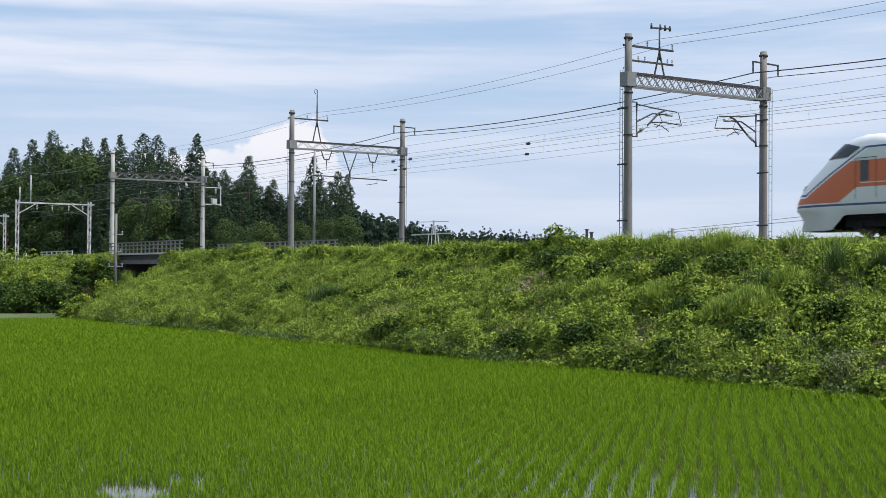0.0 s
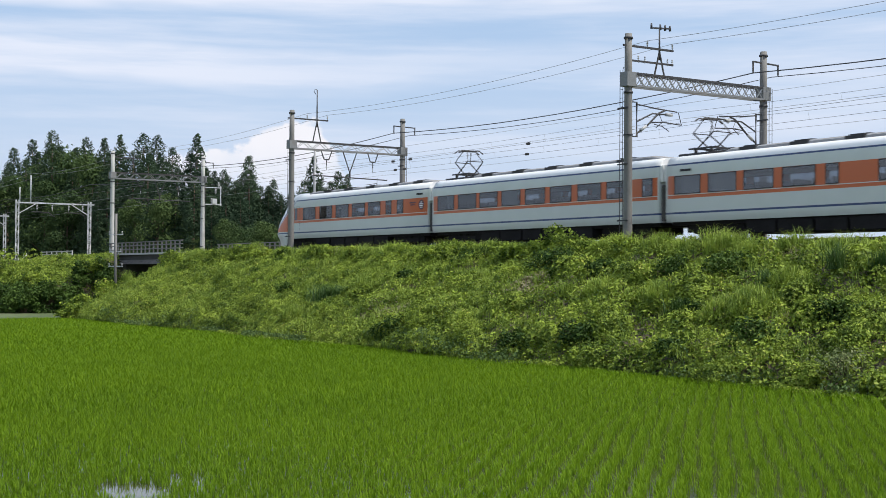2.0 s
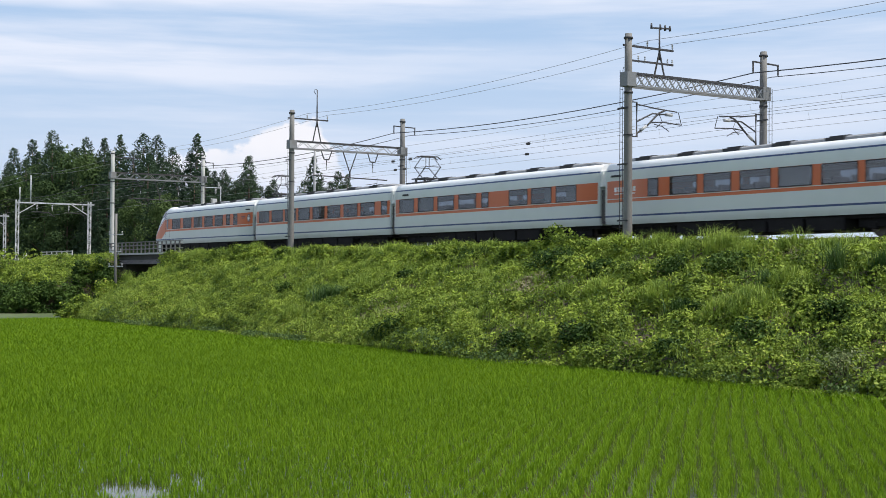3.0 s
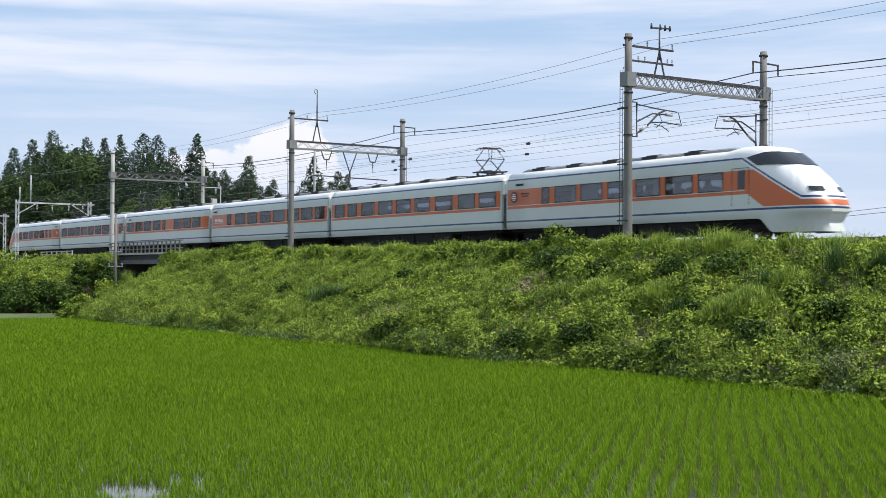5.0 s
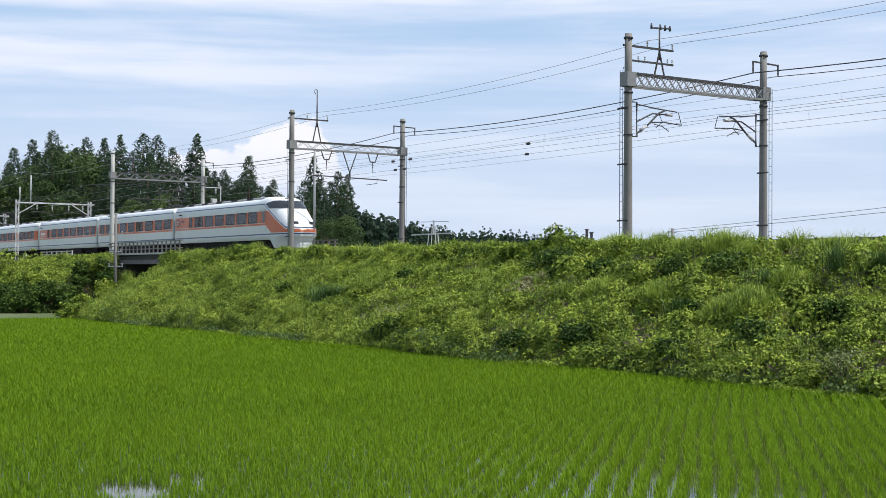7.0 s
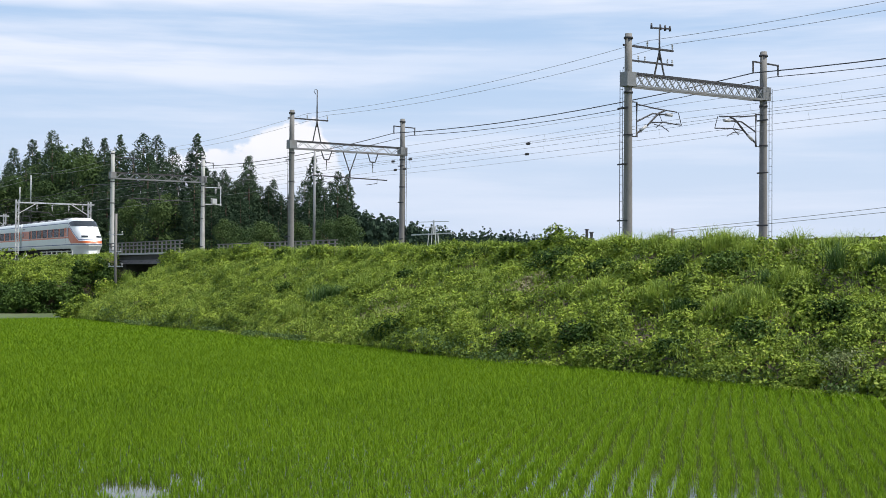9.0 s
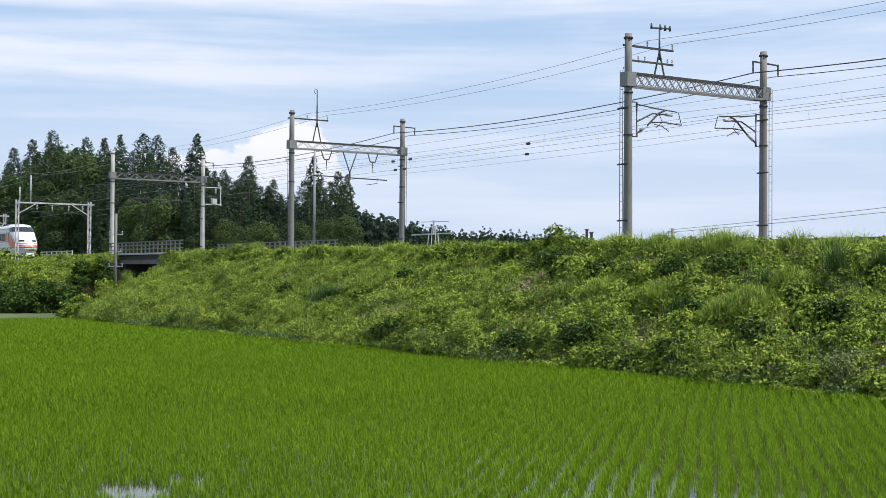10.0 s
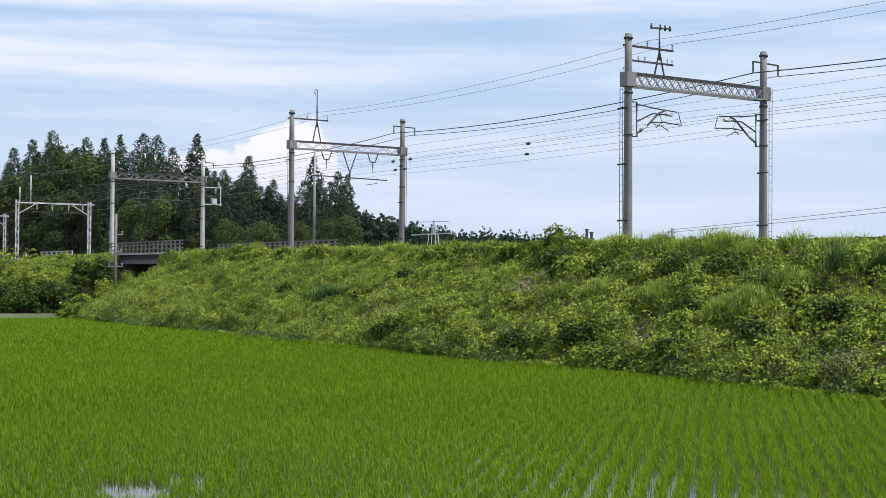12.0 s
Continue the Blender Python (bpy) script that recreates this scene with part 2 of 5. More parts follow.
def leaves(points, normals, size, spread=0.6, fold=0.25):
    """Pointed leaves, two triangles each, on points, facing round their normals."""
    k = len(points)
    nrm = unit(normals + RNG.normal(0, spread, (k, 3)))
    a = unit(np.cross(nrm, RNG.normal(0, 1, (k, 3))))
    b = np.cross(nrm, a)
    s = (size * RNG.uniform(0.6, 1.3, k))[:, None]
    v = np.stack([points - a * s * 0.5, points + b * s * 0.38 + nrm * s * fold, points + a * s * 0.6, points - b * s * 0.38 + nrm * s * fold], 1)
    i = np.arange(k)[:, None] * 4
    return v.reshape(-1, 3), np.concatenate([i + np.array([[0, 2, 1]]), i + np.array([[0, 3, 2]])], 1).reshape(-1, 3)


def blades(points, length, width, lean=0.5, droop=0.35):
    """Arched grass blades, three triangles each, rising from points."""
    k = len(points)
    ang = RNG.uniform(0, math.tau, k)
    out = np.stack([np.cos(ang), np.sin(ang), np.zeros(k)], 1)
    side = np.stack([-np.sin(ang), np.cos(ang), np.zeros(k)], 1)
    ln = (length * RNG.uniform(0.6, 1.25, k))[:, None]
    le = np.abs(RNG.normal(0, lean, k))[:, None]
    up = np.array([[0, 0, 1.0]])
    mid = points + ln * 0.55 * unit(up + out * le * 0.6)
    tip = mid + ln * 0.5 * unit(up * (1 - droop) + out * (le + droop) * 1.1)
    w = (np.broadcast_to(np.asarray(width, float), (k,)) / 2)[:, None] * side
    v = np.stack([points - w, points + w, mid + w * 0.8, mid - w * 0.8, tip], 1)
    i = np.arange(k)[:, None] * 5
    return v.reshape(-1, 3), np.concatenate([i + np.array([[0, 1, 2]]), i + np.array([[0, 2, 3]]), i + np.array([[3, 2, 4]])], 1).reshape(-1, 3)


def joined(pieces):
    vs, fs, o = [], [], 0
    for v, f in pieces:
        vs.append(v)
        fs.append(f + o)
        o += len(v)
    return np.concatenate(vs), np.concatenate(fs)


# ---------------------------------------------------------------- ground, paddy, embankment
BANK_END, BANK_BACK = -95.5, -111.0     # the line crosses a lane between these


def mound_field(seed, count, x0, x1, y0, y1, r0, r1, h0, h1):
    g = np.random.default_rng(seed)
    return g.uniform(x0, x1, count), g.uniform(y0, y1, count), g.uniform(r0, r1, count), g.uniform(h0, h1, count)


MOUNDS = mound_field(11, 620, -150, 10, 29.6, 38.4, 0.45, 1.25, 0.05, 0.40)
MOUND_BINS = {}
for _i in range(620):
    for _b in range(int((MOUNDS[0][_i] - 1.6) // 4), int((MOUNDS[0][_i] + 1.6) // 4) + 1):
        MOUND_BINS.setdefault(_b, []).append(_i)


def wave(x, y, s, ph):
    return np.sin(x / s + ph) * np.cos(y / s * 1.3 + ph * 2.1 + np.sin(x / s * 0.37 + ph))


def bank_height(x, y, plants=True):
    """Height of the embankment; with plants, of the growth on it."""
    x, y = np.asarray(x, float), np.asarray(y, float)
    b = BEND * np.minimum(0, x + 71.8) ** 2
    yy = y - b
    toe = 30.1 + 0.35 * np.sin(x / 6.0) + 0.2 * np.sin(x / 2.3)
    z = np.clip((yy - toe) / (38.6 - toe), 0, 1) * (4.62 - 0.10 * smooth(-40, -35, x))
    z = np.where(yy > 44, np.clip((60.5 - yy) / 9.3, 0, 1) * 4.62, z)
    right = (x - BANK_END) * 1.1 + 4.75 + (38.5 - yy) * 0.12
    left = (BANK_BACK - x) * 2.2 - 0.5
    lim = np.maximum(np.clip(right, 0, 9), np.clip(left, 0, 9))
    z = np.minimum(z, lim)
    if plants:
        add = np.zeros_like(z)
        bins = np.floor(x / 4).astype(int)
        for k in np.unique(bins):
            s = bins == k
            for i in MOUND_BINS.get(int(k), ()):
                d = ((x[s] - MOUNDS[0][i]) ** 2 + (y[s] - b[s] - MOUNDS[1][i]) ** 2) / MOUNDS[2][i] ** 2
                add[s] = np.maximum(add[s], MOUNDS[3][i] * np.clip(1 - d, 0, 1) ** 0.7)
        add = add + 0.16 + 0.08 * wave(x, y, 0.8, 0.4) + 0.05 * wave(x, y, 0.33, 1.7)
        grow = np.clip((yy - toe + 0.3) / 0.8, 0, 1) * np.clip((39.3 - yy) / 1.2, 0, 1) * np.clip(z / 0.25, 0, 1)
        grow = grow * (1 - 0.45 * smooth(-40, -35, x) * smooth(36.2, 38.0, yy))
        z = z + add * grow
    return z


def build_ground():
    # one sheet to the horizon, with a fine middle
    xs = np.concatenate([-np.geomspace(4000, 140, 24), np.arange(-135, 40, 5.0), np.geomspace(42, 3000, 20)])
    ys = np.concatenate([-np.geomspace(2500, 22, 18), np.arange(-20, 80, 5.0), np.geomspace(82, 4500, 26)])
    X, Y = np.meshgrid(xs, ys)
    Z = -0.25 + 0.0 * X
    Z = Z + 0.15 * smooth(60, 80, Y) + 2.0 * smooth(90, 400, Y) + 0.35 * smooth(-96, -100, X) * smooth(20, 26, Y)
    v = np.stack([X, Y, Z], -1).reshape(-1, 3)
    n, m = X.shape
    i = (np.arange(n - 1)[:, None] * m + np.arange(m - 1)[None]).ravel()
    tagged(soup("ground", v, np.stack([i, i + 1, i + m + 1, i + m], 1), M_GROUND, True), "green meadow ground reaching to the horizon", kind="structure")
    # the roadside the camera looks from
    bm = bmesh.new()
    pts = [(-140, 0.2), (-4, 5.5), (40, 7.0)]
    rows = []
    for x, y in pts:
        rows.append([bm.verts.new((x, y - o, z)) for o, z in ((0, -0.3), (1.5, 0.35), (3.2, 1.1), (4.6, 1.85), (14, 1.85))])
    for a, b in zip(rows, rows[1:]):
        for k in range(4):
            bm.faces.new((a[k], b[k], b[k + 1], a[k + 1]))
    tagged(part("roadside_bank", bm, M_GROUND), "grassy roadside bank above the paddy", kind="structure")
    # flooded paddy
    bm = bmesh.new()
    box(bm, -98, 30, -2, 30.5, -0.2, 0.0)
    tagged(part("water", bm, M_WATER), "shallow muddy water of a flooded rice paddy", kind="structure")
    # low concrete kerb at the paddy's far corner
    bm = bmesh.new()
    box(bm, -125, -93.2, 28.75, 28.95, -0.2, 0.07)
    bmesh.ops.bevel(bm, geom=bm.edges[:], offset=0.02, segments=1, affect="EDGES")
    tagged(part("kerb", bm, M_CONCRETE), "low pale concrete kerb along the lane", kind="structure")


def build_bank():
    def sheet(name, x0, x1, label):
        xs = np.arange(x0, x1, 0.3)
        ys = np.concatenate([np.arange(28.3, 40.4, 0.25), np.arange(40.6, 62, 1.4)])
        X, O = np.meshgrid(xs, ys)
        Y = O + BEND * np.minimum(0, X + 71.8) ** 2
        Z = bank_height(X.ravel(), Y.ravel()).reshape(X.shape) - 0.10
        Z = np.where(bank_height(X.ravel(), Y.ravel(), False).reshape(X.shape) <= 0.01, -0.3, Z)
        v = np.stack([X, Y, Z], -1).reshape(-1, 3)
        n, m = X.shape
        i = (np.arange(n - 1)[:, None] * m + np.arange(m - 1)[None]).ravel()
        return tagged(soup(name, v, np.stack([i, i + 1, i + m + 1, i + m], 1), M_SOIL, True), label, kind="structure")

    sheet("embankment", -101, 30, "overgrown railway embankment of earth")
    sheet("embankment_beyond_lane", -330, -110, "overgrown earth embankment beyond the lane")


def bank_points(n, x0, x1, seed, y0=29.0, y1=39.4):
    g = np.random.default_rng(seed)
    x = g.uniform(x0, x1, n)
    y = g.uniform(y0, y1, n) + BEND * np.minimum(0, x + 71.8) ** 2
    z0 = bank_height(x, y, False)
    keep = z0 > 0.08
    x, y = x[keep], y[keep]
    e = 0.12
    z = bank_height(x, y)
    nx = -(bank_height(x + e, y) - z) / e
    ny = -(bank_height(x, y + e) - z) / e
    return np.stack([x, y, z], 1), unit(np.stack([nx, ny, np.ones_like(nx)], 1))


# x, y and radius of the clumps that stand out from the slope
LEAFY_CLUMPS = ((-50.9, 38.7, 1.56), (-58.1, 39.0, 1.06), (-60.2, 38.3, 0.96), (-44.6, 38.0, 1.03), (-40.5, 37.8, 0.84), (-35.4, 37.4, 0.95), (-36.9, 36.9, 0.79), (-32.7, 36.6, 0.70), (-38.7, 32.4, 1.06), (-35.2, 32.6, 0.81), (-30.0, 33.8, 0.84), (-50.4, 31.9, 1.20), (-45.9, 33.0, 0.86), (-45.8, 30.9, 0.79), (-31.0, 30.3, 0.69), (-34.8, 31.4, 0.63), (-28.0, 30.8, 0.66), (-61.6, 36.5, 1.02), (-45.9, 36.1, 0.88), (-27.5, 33.3, 0.80))
LESSER_CLUMPS = ((-67.6, 37.9, 0.91), (-70.3, 32.3, 1.11), (-84.2, 31.7, 0.91), (-29.7, 31.9, 0.66), (-41.0, 35.7, 0.87), (-70.4, 36.5, 0.87), (-52.1, 36.6, 0.86), (-37.0, 34.9, 0.86), (-37.7, 30.5, 0.69), (-41.5, 31.3, 0.79), (-27.7, 32.5, 0.72), (-53.1, 31.3, 0.93))
GRASSY_CLUMPS = ((-32.7, 33.5, 1.06), (-30.9, 36.7, 0.81), (-38.1, 34.1, 0.86), (-32.5, 35.1, 0.88), (-34.1, 33.4, 0.72), (-41.8, 34.3, 0.82), (-90.6, 37.4, 1.40), (-84.4, 39.0, 1.17), (-80.3, 35.1, 0.96), (-60.9, 34.2, 0.88), (-63.8, 31.7, 0.78), (-33.2, 38.3, 0.72), (-46.6, 39.2, 0.87), (-76.8, 31.0, 0.91))
CREST_HUMPS = ((-97.8, 38.2), (-93.8, 38.2), (-87.3, 38.2), (-84.4, 38.2), (-72.4, 38.2), (-70.4, 38.2), (-66.6, 38.2), (-63.8, 38.2), (-62.2, 38.2), (-59.4, 38.2), (-55.1, 38.2), (-53.4, 38.2), (-47.3, 38.2), (-46.1, 38.2), (-41.8, 38.2), (-38.9, 38.2), (-37.6, 38.2))
CREST_TUFTS = ((-46.9, 38.3), (-45.7, 38.3), (-44.5, 38.3), (-47.2, 38.3), (-41.9, 38.3), (-41.3, 38.3), (-42.6, 38.3), (-39.3, 38.3), (-38.4, 38.3), (-38.0, 38.3), (-37.3, 38.3), (-38.5, 38.3), (-35.0, 38.3), (-33.5, 38.3), (-32.4, 38.3), (-35.6, 38.3), (-99.1, 38.3), (-95.2, 38.3), (-88.2, 38.3), (-85.0, 38.3), (-72.7, 38.3), (-70.3, 38.3), (-67.6, 38.3), (-64.5, 38.3), (-59.3, 38.3), (-100.9, 38.3), (-99.7, 37.0), (-98.0, 34.8), (-95.3, 32.0), (-75.5, 38.3))


def lobe(g, centre, r, per_m2, size):
    """A rounded heap of leaves that hangs over on its lower side."""
    n = int(r * r * 9.0 * per_m2)
    d = unit(g.normal(0, 1, (n, 3)))
    d = d[(d[:, 2] > -0.55) & (d[:, 1] < 0.75)]
    ph = g.uniform(0, 6, 3)
    k = 1 + 0.20 * np.sin(d[:, 0] * 5 + ph[0]) * np.cos(d[:, 2] * 4 + ph[1]) + g.normal(0, 0.08, len(d))
    q = np.array([centre]) + d * (r * k)[:, None] * np.array([[1.12, 1.0, 0.85]])
    return leaves(q, d * 0.9 + np.array([[0.1, 0.0, 0.40]]), size, 0.42)


def clump(g, x, y, r, size):
    """Several lobes heaped into one overhanging clump."""
    z = float(bank_height(np.array([x]), np.array([y]), False)[0])
    if y > 36.3:
        r, z = r * 0.72, z - 0.48 * r
    out = [lobe(g, (x, y, z + 0.30 * r), 0.80 * r, 210, size)]
    for i in range(6):
        a = g.uniform(0, math.tau)
        c = (x + math.cos(a) * r * 0.75, y - 0.25 * r + math.sin(a) * r * 0.35, z + r * (0.38 + 0.32 * math.sin(a)) + 0.1)
        out.append(lobe(g, c, r * g.uniform(0.30, 0.52), 230, size))
    return out


def build_bank_growth():
    pieces = []
    for n, x0, x1, size, seed in ((80000, -52, -14, 0.115, 1), (125000, -98, -52, 0.10, 2), (42000, -135, -111, 0.14, 3), (16000, -14, 25, 0.25, 4), (12000, -260, -135, 0.4, 5)):
        p, nn = bank_points(n, x0, x1, seed)
        bare = np.minimum(((p[:, 0] + 47) / 1.7) ** 2 + ((p[:, 1] - 34.6) / 1.0) ** 2, ((p[:, 0] + 55.5) / 2.0) ** 2 + ((p[:, 1] - 32.6) / 0.6) ** 2)
        keep = RNG.uniform(0, 1, len(p)) < np.clip(bare, 0.12, 1)
        p, nn = p[keep], nn[keep]
        # dark vines alone cover the foot beside the lane, painting its shade
        away = (p[:, 0] > -111) | (p[:, 0] < -122) | (p[:, 1] > 34.3)
        p, nn = p[away], nn[away]
        # each sixteenth point carries a small heap of leaves, the rest a thin layer under them
        c, cn = p[::16], nn[::16]
        k = np.repeat(np.arange(len(c)), 12)
        d = unit(RNG.normal(0, 1, (len(k), 3)) + cn[k] * 0.7 + np.array([[0, -0.25, 0.35]]))
        rad = (RNG.uniform(0.12, 0.36, len(c)) * size / 0.115)[k][:, None]
        pieces.append(leaves(c[k] + d * rad + cn[k] * 0.06, d * 0.9 + np.array([[0.1, -0.05, 0.35]]), size * 1.05, 0.45))
        p, nn = p[::3], nn[::3]
        p = p + nn * (RNG.uniform(-0.14, 0.02, (len(p), 1)))
        pieces.append(leaves(p, nn + np.array([[0.1, -0.25, 0.5]]), size))
    # low weeds along the foot, down to the paddy
    for n, x0, x1, seed in ((26000, -94, -14, 8), (5000, -14, 25, 9)):
        g = np.random.default_rng(seed)
        x = g.uniform(x0, x1, n)
        y = 29.85 + 0.25 * np.sin(x / 3.1) + np.abs(g.normal(0, 0.6, n))
        z = np.maximum(bank_height(x, y), 0.0) + g.uniform(0.0, 0.32, n) * (0.6 + 0.4 * np.sin(x * 1.7) * np.sin(x * 0.6))
        p = np.stack([x, y, z], 1)
        pieces.append(leaves(p, np.tile(np.array([[0.1, -0.3, 0.7]]), (n, 1)), 0.12))
    # small bushes scattered over the slope
    g = np.random.default_rng(77)
    made = 0
    while made < 230:
        x, o = g.uniform(-97, 4), g.uniform(30.5, 38.4)
        if o > 37.4 and (x > -38 or g.random() < 0.4):
            continue
        if ((x + 47.5) / 2.2) ** 2 + ((o - 34.6) / 1.5) ** 2 < 1 or ((x + 55.5) / 2.4) ** 2 + ((o - 32.6) / 0.8) ** 2 < 1:
            continue
        y = o + bend(x)
        z = float(bank_height(np.array([x]), np.array([y]), False)[0])
        if z < 0.1:
            continue
        made += 1
        r = (0.30 + 0.55 * g.random() ** 1.5) * (0.7 if o > 37.2 else 1)
        pieces.append(lobe(g, (x, y, z + 0.15), r, 200, g.uniform(0.075, 0.12)))
    for x, y in CREST_HUMPS:
        z = float(bank_height(np.array([x]), np.array([y + bend(x)]), False)[0])
        pieces.append(lobe(g, (x, y + bend(x), z + 0.05), g.uniform(0.45, 0.72), 220, 0.09))
    # the large overhanging clumps
    for x, y, r in LEAFY_CLUMPS + LESSER_CLUMPS:
        pieces += clump(g, x, y, r, g.uniform(0.085, 0.125))
    for x, y, r in GRASSY_CLUMPS:
        pieces += clump(g, x, y, r * 0.92, 0.085)
    tagged(soup("bank_weeds", *joined(pieces), M_LEAF), "dense leafy green weeds and vines on the embankment", "weeds", kind="stuff")
    pieces = []
    for n, x0, x1, seed in ((2400, -60, -14, 21), (2000, -68, -46, 25), (6200, -97, -60, 22), (500, -135, -111, 23), (250, -14, 25, 24)):
        p, nn = bank_points(n, x0, x1, seed)
        k = np.repeat(np.arange(len(p)), 16)
        q = p[k] + RNG.normal(0, 0.10, (len(k), 3)) * np.array([[1, 1, 0]])
        pieces.append(blades(q, 0.46, 0.024, 0.8, 0.65))
    # a fringe of taller grass along the crest
    for n, x0, x1, seed in ((420, -96, -40, 31), (200, -135, -111, 32)):
        p, nn = bank_points(n, x0, x1, seed, 38.0, 39.3)
        k = np.repeat(np.arange(len(p)), 14)
        q = p[k] + RNG.normal(0, 0.12, (len(k), 3)) * np.array([[1, 1, 0]]) - np.array([[0, 0, 0.1]])
        pieces.append(blades(q, 0.6, 0.024, 0.4, 0.4))
    g = np.random.default_rng(79)
    for i, (x, y) in enumerate(CREST_TUFTS):
        z = float(bank_height(np.array([x]), np.array([y + bend(x)]), True)[0]) - 0.12
        n, w = 170, 0.20 + 0.12 * (i % 3)
        q = np.stack([x + g.normal(0, w, n), y + bend(x) + g.normal(0, w, n), np.full(n, z)], 1)
        pieces.append(blades(q, 0.72 + 0.30 * ((i * 7) % 5) / 4, 0.024, 0.6, 0.55))
    # long blades drooping over the grassy clumps
    g = np.random.default_rng(78)
    for x, y, r in GRASSY_CLUMPS:
        drop = 0.45 if y > 36.3 else 0.0
        n = int(r * r * 620)
        d = unit(g.normal(0, 1, (n, 3)))
        d[:, 1], d[:, 2] = -np.abs(d[:, 1]) + 0.35, np.abs(d[:, 2])
        z = float(bank_height(np.array([x]), np.array([y]), False)[0]) + 0.25 * r - drop
        q = np.array([[x, y, z]]) + d * r * np.array([[1.1, 1.0, 0.80]])
        pieces.append(blades(q, 0.52, 0.024, 0.75, 0.75))
    tagged(soup("bank_grass", *joined(pieces), M_GRASS), "long arching green grass tufts on the embankment", "grass", kind="stuff")


def build_foot_weeds():
    """Low grey-green weeds along the foot of the bank."""
    g = np.random.default_rng(12)
    x = g.uniform(-93, -18, 15000)
    y = 29.8 + 0.25 * np.sin(x / 3.1) + np.abs(g.normal(0, 0.45, len(x)))
    keep = wave(x, y, 3.1, 0.9) + 0.35 * wave(x, y, 0.9, 2.0) > -0.15
    x, y = x[keep], y[keep]
    z = np.maximum(bank_height(x, y), 0.0) + g.uniform(0.05, 0.42, len(x))
    p = np.stack([x, y, z], 1)
    tagged(soup("foot_weeds", *leaves(p, np.tile(np.array([[0.1, -0.3, 0.7]]), (len(x), 1)), 0.10), M_HERB), "low grey green weeds between bank and paddy", "weeds", kind="stuff")


def build_litter():
    """Dead leaves and stalks on two bare spots of the slope."""
    pieces = []
    for cx, cy, rx, ry, n, seed in ((-47.0, 34.6, 1.8, 1.1, 900, 5), (-55.5, 32.6, 2.2, 0.7, 900, 6)):
        g = np.random.default_rng(seed)
        x, y = g.normal(cx, rx * 0.5, n), g.normal(cy, ry * 0.5, n)
        p = np.stack([x, y, bank_height(x, y) + g.uniform(0.02, 0.22, n)], 1)
        pieces.append(leaves(p, np.tile(np.array([[0.0, -0.4, 0.8]]), (n, 1)), 0.13, 0.4))
    tagged(soup("dry_litter", *joined(pieces), M_STRAW), "dry straw-coloured litter on bare patches of the bank", "litter", kind="stuff")


def build_rice():
    """Young rice in rows 0.33 m apart that run away from the road at a slant."""
    way = np.array([-0.712, 0.702])
    across = np.array([0.702, 0.712])
    pieces = []
    r = np.arange(-100, 60, 0.33)
    d = np.arange(-30, 130, 0.155)
    A, D = np.meshgrid(r, d)
    A = A + 0.05 * np.sin(D * 0.35) + 0.03 * np.sin(D * 1.1 + A)
    x = (A * across[0] + D * way[0]).ravel()
    y = (A * across[1] + D * way[1]).ravel()
    keep = (x > -98) & (x < 12) & (y > 0.8 - (x + 95) * -0.03) & (y < 30.2)
    x, y = x[keep], y[keep]
    x, y = x + RNG.normal(0, 0.025, len(x)), y + RNG.normal(0, 0.025, len(x))
    # thin spots where the water shows
    bare = ((x + 20.2) / 0.9) ** 2 + ((y - 7.3) / 0.55) ** 2 < 1
    bare |= ((x + 20.95) / 0.22) ** 2 + ((y - 8.6) / 0.4) ** 2 < 1
    gaps = RNG.uniform(0, 1, len(x)) < 0.004
    keep = ~(bare | gaps)
    x, y = x[keep], y[keep]
    dist = np.hypot(x, y)
    bearing = np.degrees(np.arctan2(-x, y))
    side = (bearing < 35) | (bearing > 81) | (dist < 18)
    k = np.repeat(np.nonzero(side)[0], 2)
    pieces.append(blades(np.stack([x[k], y[k], 0 * x[k]], 1), 0.26, 0.05, 0.36, 0.3))
    x, y, dist = x[~side], y[~side], dist[~side]
    for lo, hi, nb, w, ln in ((0, 34, 20, 0.013, 0.195), (34, 60, 11, 0.020, 0.215), (60, 200, 5, 0.042, 0.25)):
        s = (dist >= lo) & (dist < hi)
        k = np.repeat(np.nonzero(s)[0], nb)
        q = np.stack([x[k], y[k], np.zeros(len(k))], 1) + RNG.normal(0, 0.058, (len(k), 3)) * np.array([[1, 1, 0]])
        tall = ln * (1 + 0.03 * np.sin(x[k] * 0.21 + 1) * np.cos(y[k] * 0.33))
        pieces.append(blades(q, tall, w, 0.68, 0.42))
    # the outermost row along the bank
    n = 3600
    x, y = RNG.uniform(-94, 8, n), RNG.uniform(29.65, 30.15, n)
    k = np.repeat(np.arange(n), 9)
    q = np.stack([x[k], y[k], np.zeros(len(k))], 1) + RNG.normal(0, 0.06, (len(k), 3)) * np.array([[1, 1, 0]])
    pieces.append(blades(q, 0.24, 0.024, 0.6, 0.4))
    tagged(soup("rice_plants", *joined(pieces), M_RICE), "young bright green rice planted in rows", "rice", kind="stuff")


build_ground()
build_bank()


# ---------------------------------------------------------------- railway
def along(x0, x1, step, y):
    """Points on a line parallel to the track, from x0 to x1."""
    n = max(2, int(abs(x1 - x0) / step) + 1)
    return [(x, y + bend(x)) for x in np.linspace(x0, x1, n)]


def ribbon(bm, x0, x1, step, profile):
    """Sweeps a profile of (y, z) along the line."""
    last = None
    for x, o in along(x0, x1, step, 0.0):
        row = [bm.verts.new((x, y + o, z)) for y, z in profile]
        if last:
            for k in range(len(row) - 1):
                bm.faces.new((last[k], row[k], row[k + 1], last[k + 1]))
        last = row


